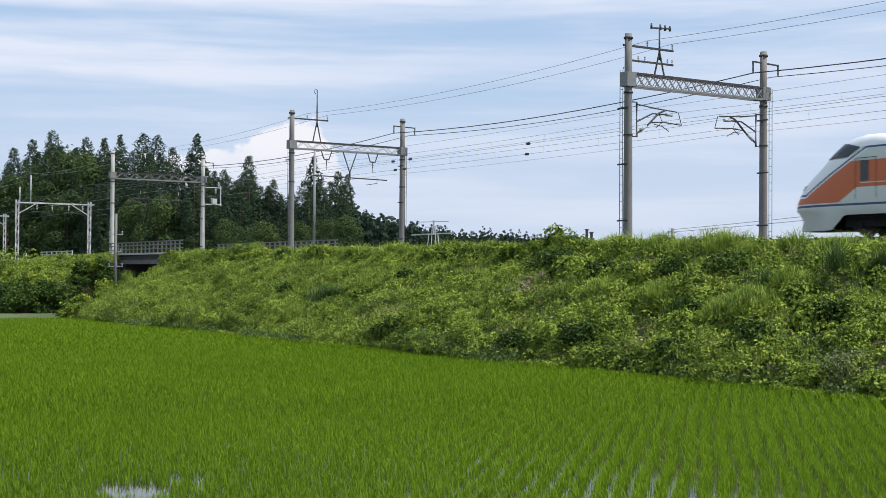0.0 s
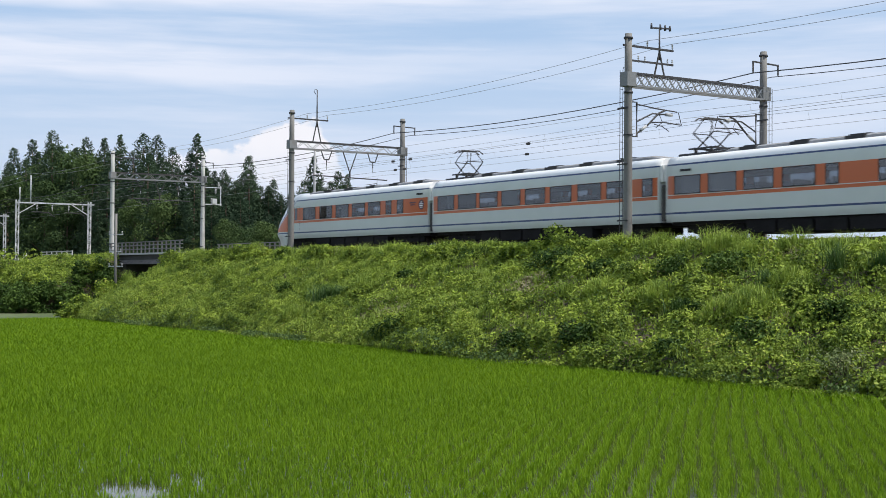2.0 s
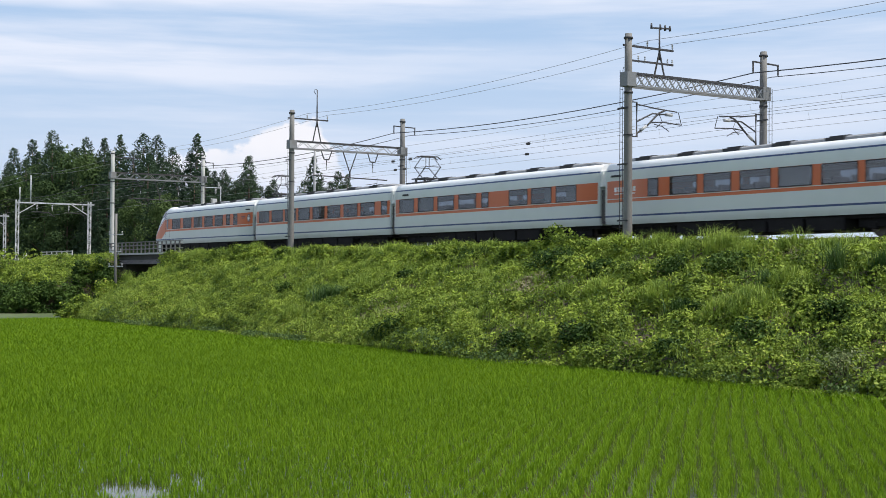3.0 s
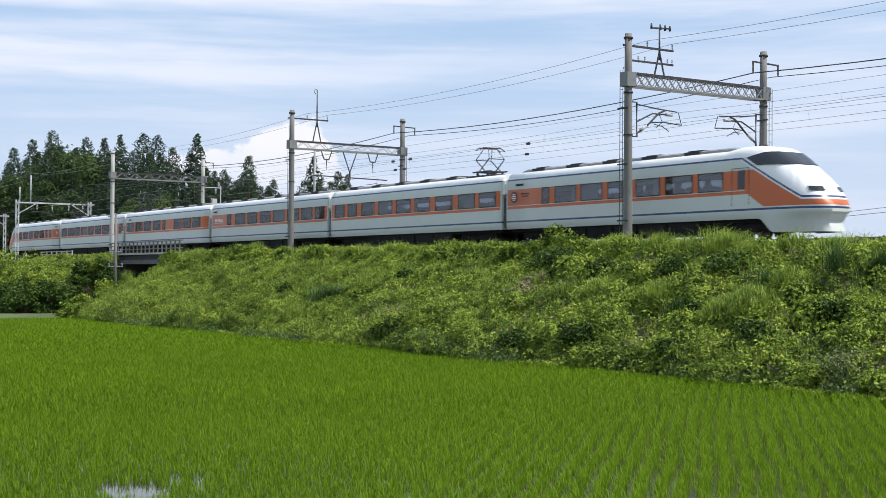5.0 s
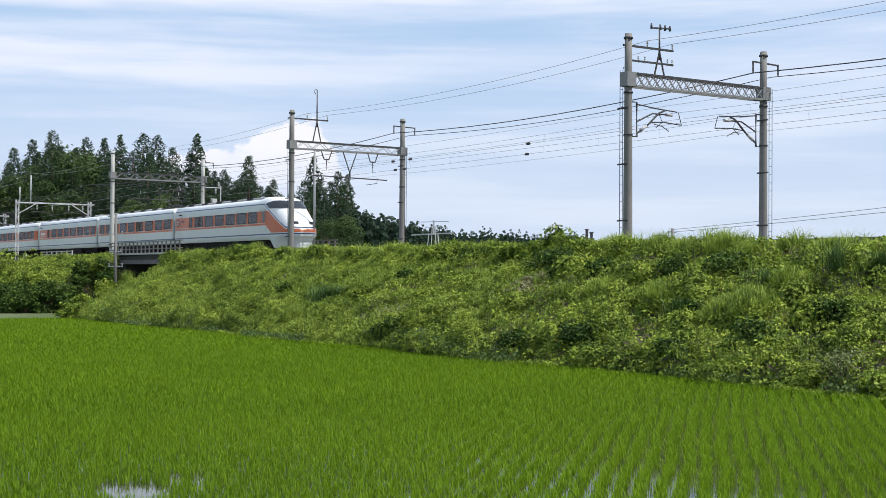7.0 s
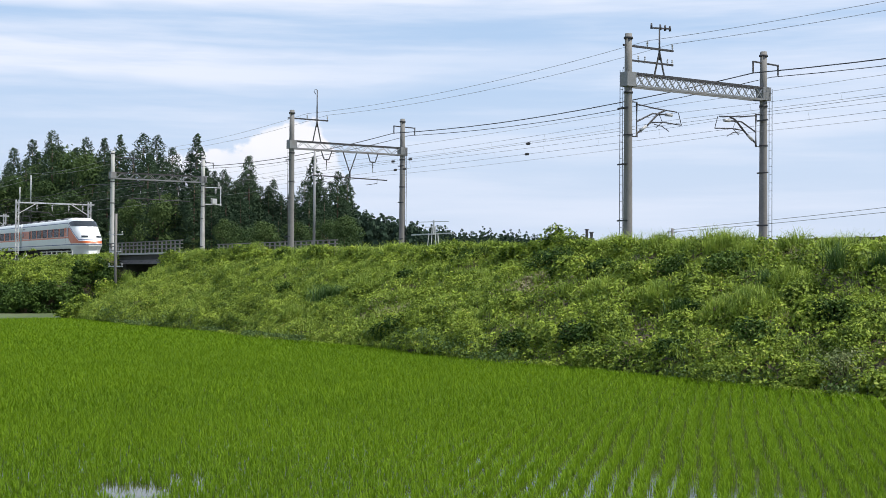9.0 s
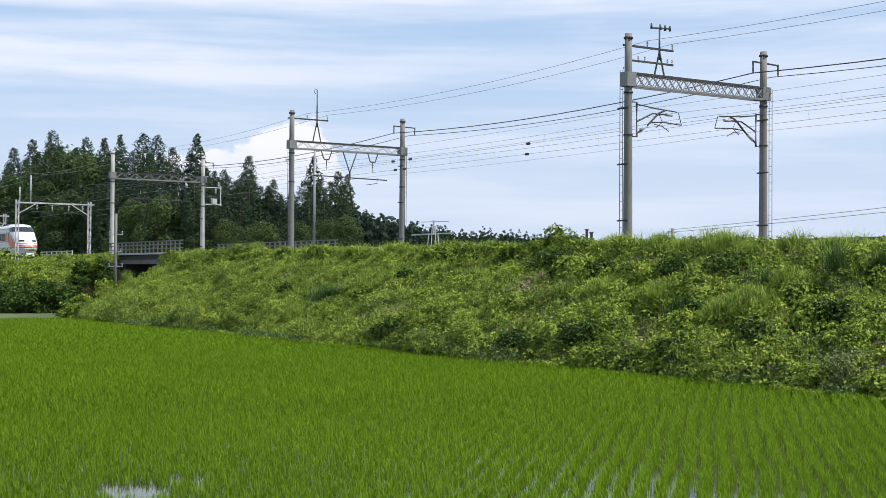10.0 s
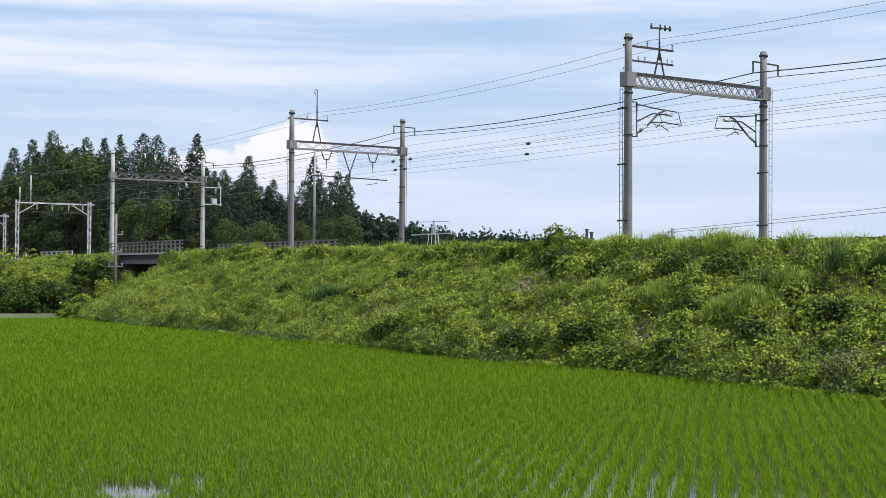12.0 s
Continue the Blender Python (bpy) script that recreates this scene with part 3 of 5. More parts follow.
def build_track():
    bm = bmesh.new()
    ribbon(bm, -420, 90, 3.0, [(39.3, 4.2), (39.9, 4.62), (41.2, 4.66), (42.0, 4.88), (44.6, 4.88), (45.1, 4.74), (45.6, 4.88), (48.2, 4.88), (49.0, 4.66), (50.2, 4.62), (50.9, 4.2)])
    tagged(part("ballast", bm, M_BALLAST), "grey brown stone ballast under two tracks", kind="structure")
    for y in (NEAR_TRACK, FAR_TRACK):
        track = tagged(new("track"), "steel rails on concrete sleepers in ballast", "railway track", "tracks")
        for o in (-0.555, 0.555):
            bm = bmesh.new()
            ribbon(bm, -420, 90, 3.0, [(y + o + d, z) for d, z in ((-0.06, 4.9), (-0.02, 4.93), (-0.035, 5.0), (-0.033, RAIL), (0.033, RAIL), (0.035, 5.0), (0.02, 4.93), (0.06, 4.9))])
            part("rail", bm, M_RAIL, track)
        bm = bmesh.new()
        for x, yy in along(-160, -5, 0.62, y):
            box(bm, x - 0.11, x + 0.11, yy - 1.0, yy + 1.0, 4.80, 4.905)
        tagged(part("sleepers", bm, M_PALE, track), kind="stuff")
    # parapet bridge over the lane
    bridge = tagged(new("rail_bridge"), "short grey girder bridge carrying the tracks over a lane", "bridge")
    for y, x0, x1 in ((40.05, -116.5, -99.5), (48.4, -112, -89.5)):
        bm = bmesh.new()
        box(bm, x0, x1, y - 0.15, y + 0.15, 4.25, 5.0)
        bmesh.ops.bevel(bm, geom=bm.edges[:], offset=0.02, segments=1, affect="EDGES")
        part("girder", bm, M_SHADED, bridge)
        bm = bmesh.new()
        box(bm, x0, x1, y - 0.35, y + 0.2, 5.0, 5.14)
        part("walkway", bm, M_PALE, bridge)
        xs = np.arange(x0 + 0.3, x1, 0.95)
        for x in xs:
            bm = bmesh.new()
            box(bm, x - 0.05, x + 0.05, y - 0.32, y - 0.22, 5.14, 6.06)
            part("post", bm, M_CONCRETE, bridge)
        for z in (5.42, 5.74, 6.02):
            bm = bmesh.new()
            box(bm, x0, x1, y - 0.33, y - 0.21, z, z + 0.075)
            part("handrail", bm, M_CONCRETE, bridge)
    bm = bmesh.new()
    box(bm, -112.5, -95.0, 40.2, 48.2, 4.3, 4.6)
    part("deck", bm, M_CONCRETE, bridge)
    # abutments, coloured dark in place of the bridge's shadow
    for x in (-112.3, -96.2):
        bm = bmesh.new()
        box(bm, x - 0.5, x + 0.5, 39.6, 48.6, -0.2, 4.4)
        part("abutment", bm, M_SHADED, bridge, "stained concrete abutment, coloured dark for the shade under the bridge")


def pole_bm(x, y, z0, z1, r0, r1):
    bm = bmesh.new()
    n = 14
    rings = []
    for k in range(7):
        f = k / 6
        rings.append([bm.verts.new((x + (r0 + (r1 - r0) * f) * math.cos(i * math.tau / n), y + (r0 + (r1 - r0) * f) * math.sin(i * math.tau / n), z0 + (z1 - z0) * f)) for i in range(n)])
    for a, b in zip(rings, rings[1:]):
        for i in range(n):
            bm.faces.new((a[i], a[(i + 1) % n], b[(i + 1) % n], b[i])).smooth = True
    bm.faces.new(rings[-1])
    return bm


def insulator_bm(p, h=0.28, r=0.06):
    bm = bmesh.new()
    p = Vector(p)
    rod(bm, p, p + Vector((0, 0, h)), r * 0.35, n=6)
    for k in range(3):
        z = h * (0.3 + 0.25 * k)
        rod(bm, p + Vector((0, 0, z)), p + Vector((0, 0, z + h * 0.1)), r, r * 0.7, n=8)
    return bm


def truss(parent, x, y0, y1, z0, z1, cross, mat, w=0.42):
    """A box truss beam: four chords, braced on both faces."""
    for dx in (-w / 2, w / 2):
        for z in (z0, z1):
            bm = bmesh.new()
            bar(bm, (x + dx, y0, z), (x + dx, y1, z), 0.075, 0.09)
            part("chord", bm, M_DARKSTEEL if z == z1 else M_OLDSTEEL, parent)
    n = max(6, int((y1 - y0) / (0.48 if cross else 0.62)))
    for dx in (-w / 2, w / 2):
        bm = bmesh.new()
        for k in range(n):
            a, b = y0 + (y1 - y0) * k / n, y0 + (y1 - y0) * (k + 1) / n
            if cross or k % 2 == 0:
                bar(bm, (x + dx, a, z0), (x + dx, b, z1), 0.045, 0.03)
            if cross or k % 2:
                bar(bm, (x + dx * 0.96, a, z1), (x + dx * 0.96, b, z0), 0.045, 0.03)
        part("lattice", bm, mat, parent)


def ladder(parent, x, y, z0, z1, side):
    bm = bmesh.new()
    for d in (0.0, 0.2):
        tube(bm, [(x + side * (0.38 + d), y, z0), (x + side * (0.38 + d), y, z1)], 0.016)
    for z in np.arange(z0 + 0.3, z1, 0.4):
        bar(bm, (x + side * 0.38, y, z), (x + side * 0.58, y, z), 0.014)
    tube(bm, [(x + side * 0.38, y, z1), (x + side * 0.34, y, z1 + 0.12), (x + side * 0.1, y, z1 + 0.12)], 0.016)
    part("ladder", bm, M_DARKSTEEL, parent)
    for z in np.arange(z0 + 1.4, z1, 2.6):
        bm = bmesh.new()
        bar(bm, (x - side * 0.22, y - 0.2, z), (x + side * 0.5, y - 0.2, z), 0.05, 0.07)
        part("ladder_bracket", bm, M_DARKSTEEL, parent)


def concrete_portal(k, x, top, b0, b1, cross, mat):
    o = bend(x)
    yn, yf = POLE_NEAR + o, POLE_FAR + o
    por = tagged(new("catenary_portal"), "grey concrete twin-pole portal with lattice steel beam over two tracks", "catenary portal", "portals over the line")
    r0, r1 = 0.225, 0.165
    for y in (yn, yf):
        part("pole", pole_bm(x, y, 3.9, top, r0, r1), M_CONCRETE if k != 2 else M_PALE, por)
        for z in (top - 0.25, b0 - 0.35, b0 - 2.3):
            bm = bmesh.new()
            rod(bm, (x, y, z), (x, y, z + 0.09), 0.215, n=14)
            part("band", bm, M_DARKSTEEL, por)
        bm = bmesh.new()
        box(bm, x - 0.26, x + 0.26, y - 0.27, y - 0.22, b0 - 0.03, b1 + 0.05)
        box(bm, x - 0.26, x + 0.26, y + 0.22, y + 0.27, b0 - 0.03, b1 + 0.05)
        box(bm, x - 0.26, x - 0.22, y - 0.22, y + 0.22, b0 - 0.03, b1 + 0.05)
        box(bm, x + 0.22, x + 0.26, y - 0.22, y + 0.22, b0 - 0.03, b1 + 0.05)
        part("beam_clamp", bm, M_OLDSTEEL, por)
    truss(por, x, yn + 0.27, yf - 0.27, b0, b1, cross, mat)
    ladder(por, x, yn, 4.6, b1 + 0.2, -1)
    ladder(por, x, yf, 4.6, b1 - 0.1, 1)
    # arm for the high wires, with pin insulators
    zt = top - 0.55
    bm = bmesh.new()
    bar(bm, (x, yn - 0.3, zt), (x, yn + 2.75, zt), 0.09, 0.09)
    part("crossarm", bm, M_DARKSTEEL, por)
    for y in (yn + 1.15, yn + 2.7):
        part("insulator", insulator_bm((x, y, zt + 0.05)), M_PORCELAIN, por)
    if k == 0:
        bm = bmesh.new()
        bar(bm, (x, yn + 0.2, b1 + 0.62), (x, yn + 2.75, b1 + 0.62), 0.08, 0.08)
        part("crossarm", bm, M_DARKSTEEL, por)
        for y in (yn + 0.6, yn + 1.0, yn + 2.4, yn + 2.7):
            part("insulator", insulator_bm((x, y, b1 + 0.55), 0.34, 0.05), M_PORCELAIN, por)
    # A-braced mast standing on the beam
    ym = yn + 1.9
    zm = {0: 15.05, 1: 16.1, 2: 14.4}[k]
    bm = bmesh.new()
    rod(bm, (x, ym, zt - 0.5), (x, ym, zm), 0.05, 0.035, 6)
    for d in (-0.35, 0.35):
        bar(bm, (x, ym + d * 0.9, b1), (x, ym, zt - 0.1), 0.06, 0.06)
    if k == 0:
        bar(bm, (x, ym - 0.55, zm), (x, ym + 0.7, zm + 0.08), 0.07, 0.07)
        for d in (-0.5, 0.05, 0.35, 0.65):
            rod(bm, (x, ym + d, zm - 0.04), (x, ym + d, zm + 0.22), 0.06, 0.04, 6)
    elif k == 1:
        tube(bm, [(x, ym, zm), (x, ym - 0.18, zm + 0.05), (x, ym - 0.24, zm - 0.12), (x, ym - 0.1, zm - 0.3)], 0.025)
    part("mast", bm, M_DARKSTEEL, por)
    # feeder bracket at the far pole's head
    bm = bmesh.new()
    za = top - 0.55
    bar(bm, (x, yf - 0.75, za), (x, yf + 1.05, za - 0.05), 0.07, 0.07)
    for d in (-0.72, 1.02):
        bar(bm, (x, yf + d, za), (x, yf + d, za - 0.55), 0.06, 0.06)
    part("feeder_bracket", bm, M_DARKSTEEL, por)
    if k == 2:
        bm = bmesh.new()
        for z in (11.6, 10.0):
            bar(bm, (x, yf, z), (x, yf + 1.9, z), 0.09, 0.09)
        bar(bm, (x, yf + 1.8, 9.9), (x, yf + 1.8, 11.8), 0.08, 0.08)
        part("bracket_frame", bm, M_PAINT, por)
        for d, z in ((0.9, 10.1), (1.3, 11.0), (1.6, 11.65)):
            part("insulator", insulator_bm((x, yf + d, z), 0.5, 0.13), M_PORCELAIN, por)
        bm = bmesh.new()
        box(bm, x - 0.2, x + 0.2, yf + 0.9, yf + 1.35, 10.05, 10.55)
        part("switch_box", bm, M_PAINT, por)
    if k == 0:
        for y, s in ((yn, 1), (yf, -1)):
            trk = (NEAR_TRACK if s > 0 else FAR_TRACK) + o
            bm = bmesh.new()
            tube(bm, [(x, y, 9.9), (x, y + s * 0.52, 9.9), (x, y + s * 0.52, 11.5), (x, y, 11.5)], 0.05, 6)
            part("bracket_frame", bm, M_DARKSTEEL, por)
            bm = bmesh.new()
            tube(bm, [(x, y + s * 0.52, 10.05), (x, y + s * 1.2, 10.5), (x, y + s * 1.9, 11.1), (x, y + s * 2.3, 11.25)], 0.045, 6)
            tube(bm, [(x, y + s * 0.52, 11.42), (x, y + s * 1.6, 11.3), (x, y + s * 3.0, 11.22)], 0.032, 5)
            tube(bm, [(x, y + s * 0.52, 10.6), (x, y + s * 1.5, 11.05), (x, y + s * 2.6, 11.05)], 0.04, 5)
            tube(bm, [(x, y + s * 1.3, 10.62), (x, y + s * 2.2, 10.68), (x, y + s * 3.3, 10.62)], 0.03, 5)
            tube(bm, [(x, y + s * 3.1, 11.2), (x, y + s * 3.3, 10.62)], 0.02, 5)
            tube(bm, [(x, y + s * 1.9, 11.05), (x, y + s * 2.1, 10.68), (x, y + s * 1.7, 10.4)], 0.022, 5)
            tube(bm, [(x, y + s * 1.6, 10.55), (x, y + s * 2.1, 10.48), (x, y + s * 2.5, 10.28)], 0.022, 5)
            part("cantilever", bm, M_DARKSTEEL, por)
            bm = bmesh.new()
            rod(bm, (x, y + s * 0.75, 10.20), (x, y + s * 1.1, 10.44), 0.075, n=8)
            part("insulator", bm, M_PORCELAIN, por)
            bm = bmesh.new()
            rod(bm, (x, y + s * 2.3, 11.05), (x, y + s * 2.7, 11.05), 0.075, n=8)
            part("insulator", bm, M_PORCELAIN, por)
    else:
        for trk in (NEAR_TRACK + o, FAR_TRACK + o):
            bm = bmesh.new()
            for d in (-0.42, 0.42):
                tube(bm, [(x, trk + d, b0), (x, trk + d * 0.45, b0 - 0.62)], 0.04, 5)
            tube(bm, [(x, trk - 0.19, b0 - 0.62), (x, trk + 0.19, b0 - 0.62)], 0.05, 5)
            tube(bm, [(x, trk, b0 - 0.62), (x, trk, b0 - 1.05)], 0.035, 5)
            part("hanger", bm, M_DARKSTEEL, por)
            part("insulator", insulator_bm((x, trk, b0 - 1.35), 0.32, 0.06), M_PORCELAIN, por)
        mid = (NEAR_TRACK + FAR_TRACK) / 2 + o
        bm = bmesh.new()
        for d in (-0.55, 0.55):
            tube(bm, [(x, mid + d, b0), (x, mid, b0 - 1.45)], 0.04, 5)
        tube(bm, [(x, mid, b0 - 1.4), (x, mid, b0 - 1.85)], 0.06, 6)
        tube(bm, [(x, mid - 3.0, b0 - 1.75), (x, mid + 3.0, b0 - 1.85)], 0.045, 6)
        for d in (-2.2, 2.2):
            tube(bm, [(x, mid + d, b0 - 1.75), (x, mid + d, b0 - 2.1), (x, mid + d * 0.6, b0 - 2.25)], 0.025, 5)
        part("registration_arm", bm, M_DARKSTEEL, por)
    return por


def lattice_post(parent, x, y, z0, z1, w=0.30):
    bm = bmesh.new()
    for a in (-1, 1):
        for b in (-1, 1):
            bar(bm, (x + a * w / 2, y + b * w / 2, z0), (x + a * w / 2, y + b * w / 2, z1), 0.05, 0.05)
    n = int((z1 - z0) / 0.72)
    for k in range(n):
        za, zb = z0 + (z1 - z0) * k / n, z0 + (z1 - z0) * (k + 1) / n
        s = 1 if k % 2 else -1
        for a in (-1, 1):
            bar(bm, (x - s * w / 2, y + a * w / 2, za), (x + s * w / 2, y + a * w / 2, zb), 0.04, 0.03)
            bar(bm, (x + a * w / 2, y - s * w / 2, za), (x + a * w / 2, y + s * w / 2, zb), 0.04, 0.03)
    part("lattice_post", bm, M_PAINT, parent)


def steel_portal(x, top, beam_z):
    o = bend(x)
    por = tagged(new("steel_portal"), "silver painted lattice steel portal across two tracks", "catenary portal", "portals over the line")
    yn, yf = POLE_NEAR + o - 0.1, POLE_FAR + o - 0.75
    lattice_post(por, x, yn, 4.4, top)
    lattice_post(por, x, yf, 4.4, top)
    bm = bmesh.new()
    bar(bm, (x, yn - 0.15, beam_z), (x, yf + 0.55, beam_z), 0.13, 0.15)
    part("beam", bm, M_PAINT, por)
    for y, s in ((yn, 1), (yf, -1)):
        bm = bmesh.new()
        bar(bm, (x, y, beam_z - 1.3), (x, y + s * 2.0, beam_z - 0.1), 0.085, 0.085)
        part("knee_brace", bm, M_PAINT, por)
    for y, h in ((yn + 0.25, 1.7), (yn + 1.45, 3.1)):
        bm = bmesh.new()
        rod(bm, (x, y, beam_z), (x, y, beam_z + h), 0.075, 0.06, 6)
        part("upright", bm, M_PAINT, por)
    for y in (NEAR_TRACK + o - 0.6, NEAR_TRACK + o + 1.1, FAR_TRACK + o - 0.7, FAR_TRACK + o + 0.9):
        part("insulator", insulator_bm((x, y, beam_z - 0.85), 0.7, 0.11), M_PORCELAIN, por)
    bm = bmesh.new()
    for trk in (NEAR_TRACK + o, FAR_TRACK + o):
        tube(bm, [(x, trk - 1.2, beam_z - 1.0), (x, trk + 0.6, beam_z - 1.0), (x, trk + 1.4, beam_z - 1.5)], 0.05, 5)
    part("registration_arm", bm, M_DARKSTEEL, por)
    return por


def wire(name, y_z, xs, r, mat, label, group, sag=0.3, step=3.0):
    """One wire hung from support to support; y_z gives its place at each support."""
    bm = bmesh.new()
    pts = []
    for (xa, xb), ((ya, za), (yb, zb)) in zip(zip(xs, xs[1:]), zip(y_z, y_z[1:])):
        n = max(4, int(abs(xb - xa) / step))
        for k in range(n):
            f = k / n
            x = xa + (xb - xa) * f
            pts.append((x, ya + (yb - ya) * f + bend(x), za + (zb - za) * f - sag * 4 * f * (1 - f)))
    pts.append((xs[-1], y_z[-1][0] + bend(xs[-1]), y_z[-1][1]))
    tube(bm, pts, r, 5)
    return tagged(part(name, bm, mat), label, "wire", group)


def build_line():
    concrete_portal(0, PORTALS[0], 14.64, 12.22, 12.80, True, M_STEEL)
    concrete_portal(1, PORTALS[1], 14.58, 11.98, 12.48, False, M_STEEL)
    concrete_portal(2, PORTALS[2], 14.52, 12.05, 12.58, False, M_OLDSTEEL)
    steel_portal(-150.5, 11.5, 11.2)
    steel_portal(-188.0, 11.5, 11.2)
    xs = [60, -12, *PORTALS, -150.5, -188.0, -225, -260, -320]
    k = len(xs)
    for trk, s in ((NEAR_TRACK, 1), (FAR_TRACK, -1)):
        wire("messenger_wire", [(trk, 11.13)] * k, xs, 0.007, M_WIRE, "thin dark messenger wire over a track", "overhead wires", 0.18)
        wire("contact_wire", [(trk + 0.1, 10.64)] * k, xs, 0.008, M_WIRE, "thin copper grey contact wire over a track", "overhead wires", 0.02)
        wire("auxiliary_wire", [(trk + 0.3, 10.40 if s < 0 else 10.86)] * k, xs, 0.008, M_THINWIRE, "thin grey auxiliary wire over a track", "overhead wires", 0.12)
        bm = bmesh.new()
        for a, b in zip(xs[1:], xs[2:]):
            n = 7
            for i in range(1, n):
                f = i / n
                x = a + (b - a) * f
                zz = 11.13 - 0.18 * 4 * f * (1 - f)
                bar(bm, (x, trk + bend(x), zz), (x, trk + bend(x) + 0.1, 10.65), 0.005, 0.005)
        tagged(part("droppers", bm, M_THINWIRE), "thin droppers hanging between the overhead wires", "wire", "overhead wires", kind="stuff")
    for d, z, r in ((-0.72, 13.52, 0.028), (0.55, 13.42, 0.020)):
        wire("feeder_cable", [(POLE_FAR + d, z)] * k, xs, r, M_WIRE, "thick black feeder cable along the far poles", "overhead wires", 0.5)
    for d in (1.15, 2.7):
        wire("high_wire", [(POLE_NEAR + d, 14.42)] * k, xs, 0.011, M_THINWIRE, "thin grey power wire on pin insulators", "overhead wires", 0.45)
    wire("return_wire", [(NEAR_TRACK, 11.52)] * k, xs, 0.008, M_THINWIRE, "thin grey return wire above the near track", "overhead wires", 0.06)
    # strain insulators strung into the wires
    for trk, x in ((NEAR_TRACK, -58.9), (FAR_TRACK, -64.0), (NEAR_TRACK, -71.2), (NEAR_TRACK, -73.3), (FAR_TRACK, -78.0), (FAR_TRACK, -79.2)):
        f = (x - PORTALS[0]) / (PORTALS[1] - PORTALS[0])
        y, z = trk + 0.1 + bend(x), 10.64 - 0.02 * 4 * f * (1 - f)
        bm = bmesh.new()
        rod(bm, (x - 0.16, y, z), (x + 0.16, y, z), 0.03, n=6)
        for d in (-0.1, 0.0, 0.1):
            rod(bm, (x + d - 0.025, y, z), (x + d + 0.025, y, z), 0.075, n=8)
        tagged(part("strain_insulator", bm, M_DARKSTEEL), "small dark ribbed insulator strung into a wire", "insulator", "strain insulators")
    # a slim steel pole beside the second portal
    x = PORTALS[1] - 3.2
    por = tagged(new("slim_pole"), "slim pale steel pole standing beside the line", "pole")
    bm = bmesh.new()
    rod(bm, (x, 44.03, 4.4), (x, 44.03, 12.3), 0.10, 0.075, 10)
    part("shaft", bm, M_STEEL, por)
    pole = tagged(new("utility_pole"), "short weathered utility pole with small crossarms beside the lane", "utility pole")
    x, y = -110.4, 38.2
    bm = bmesh.new()
    rod(bm, (x, y, -0.2), (x, y, 8.45), 0.14, 0.10, 10)
    part("shaft", bm, M_CONCRETE, pole)
    for z, w in ((6.7, 0.9), (4.0, 0.9), (5.25, 0.7)):
        bm = bmesh.new()
        bar(bm, (x - w * 0.5, y - w * 0.5, z), (x + w * 0.5, y + w * 0.5, z), 0.10, 0.10)
        part("crossarm", bm, M_PAINT, pole)
        for d in (-0.45, 0.45):
            part("insulator", insulator_bm((x + d * w, y + d * w, z + 0.04), 0.22, 0.09), M_PORCELAIN, pole)


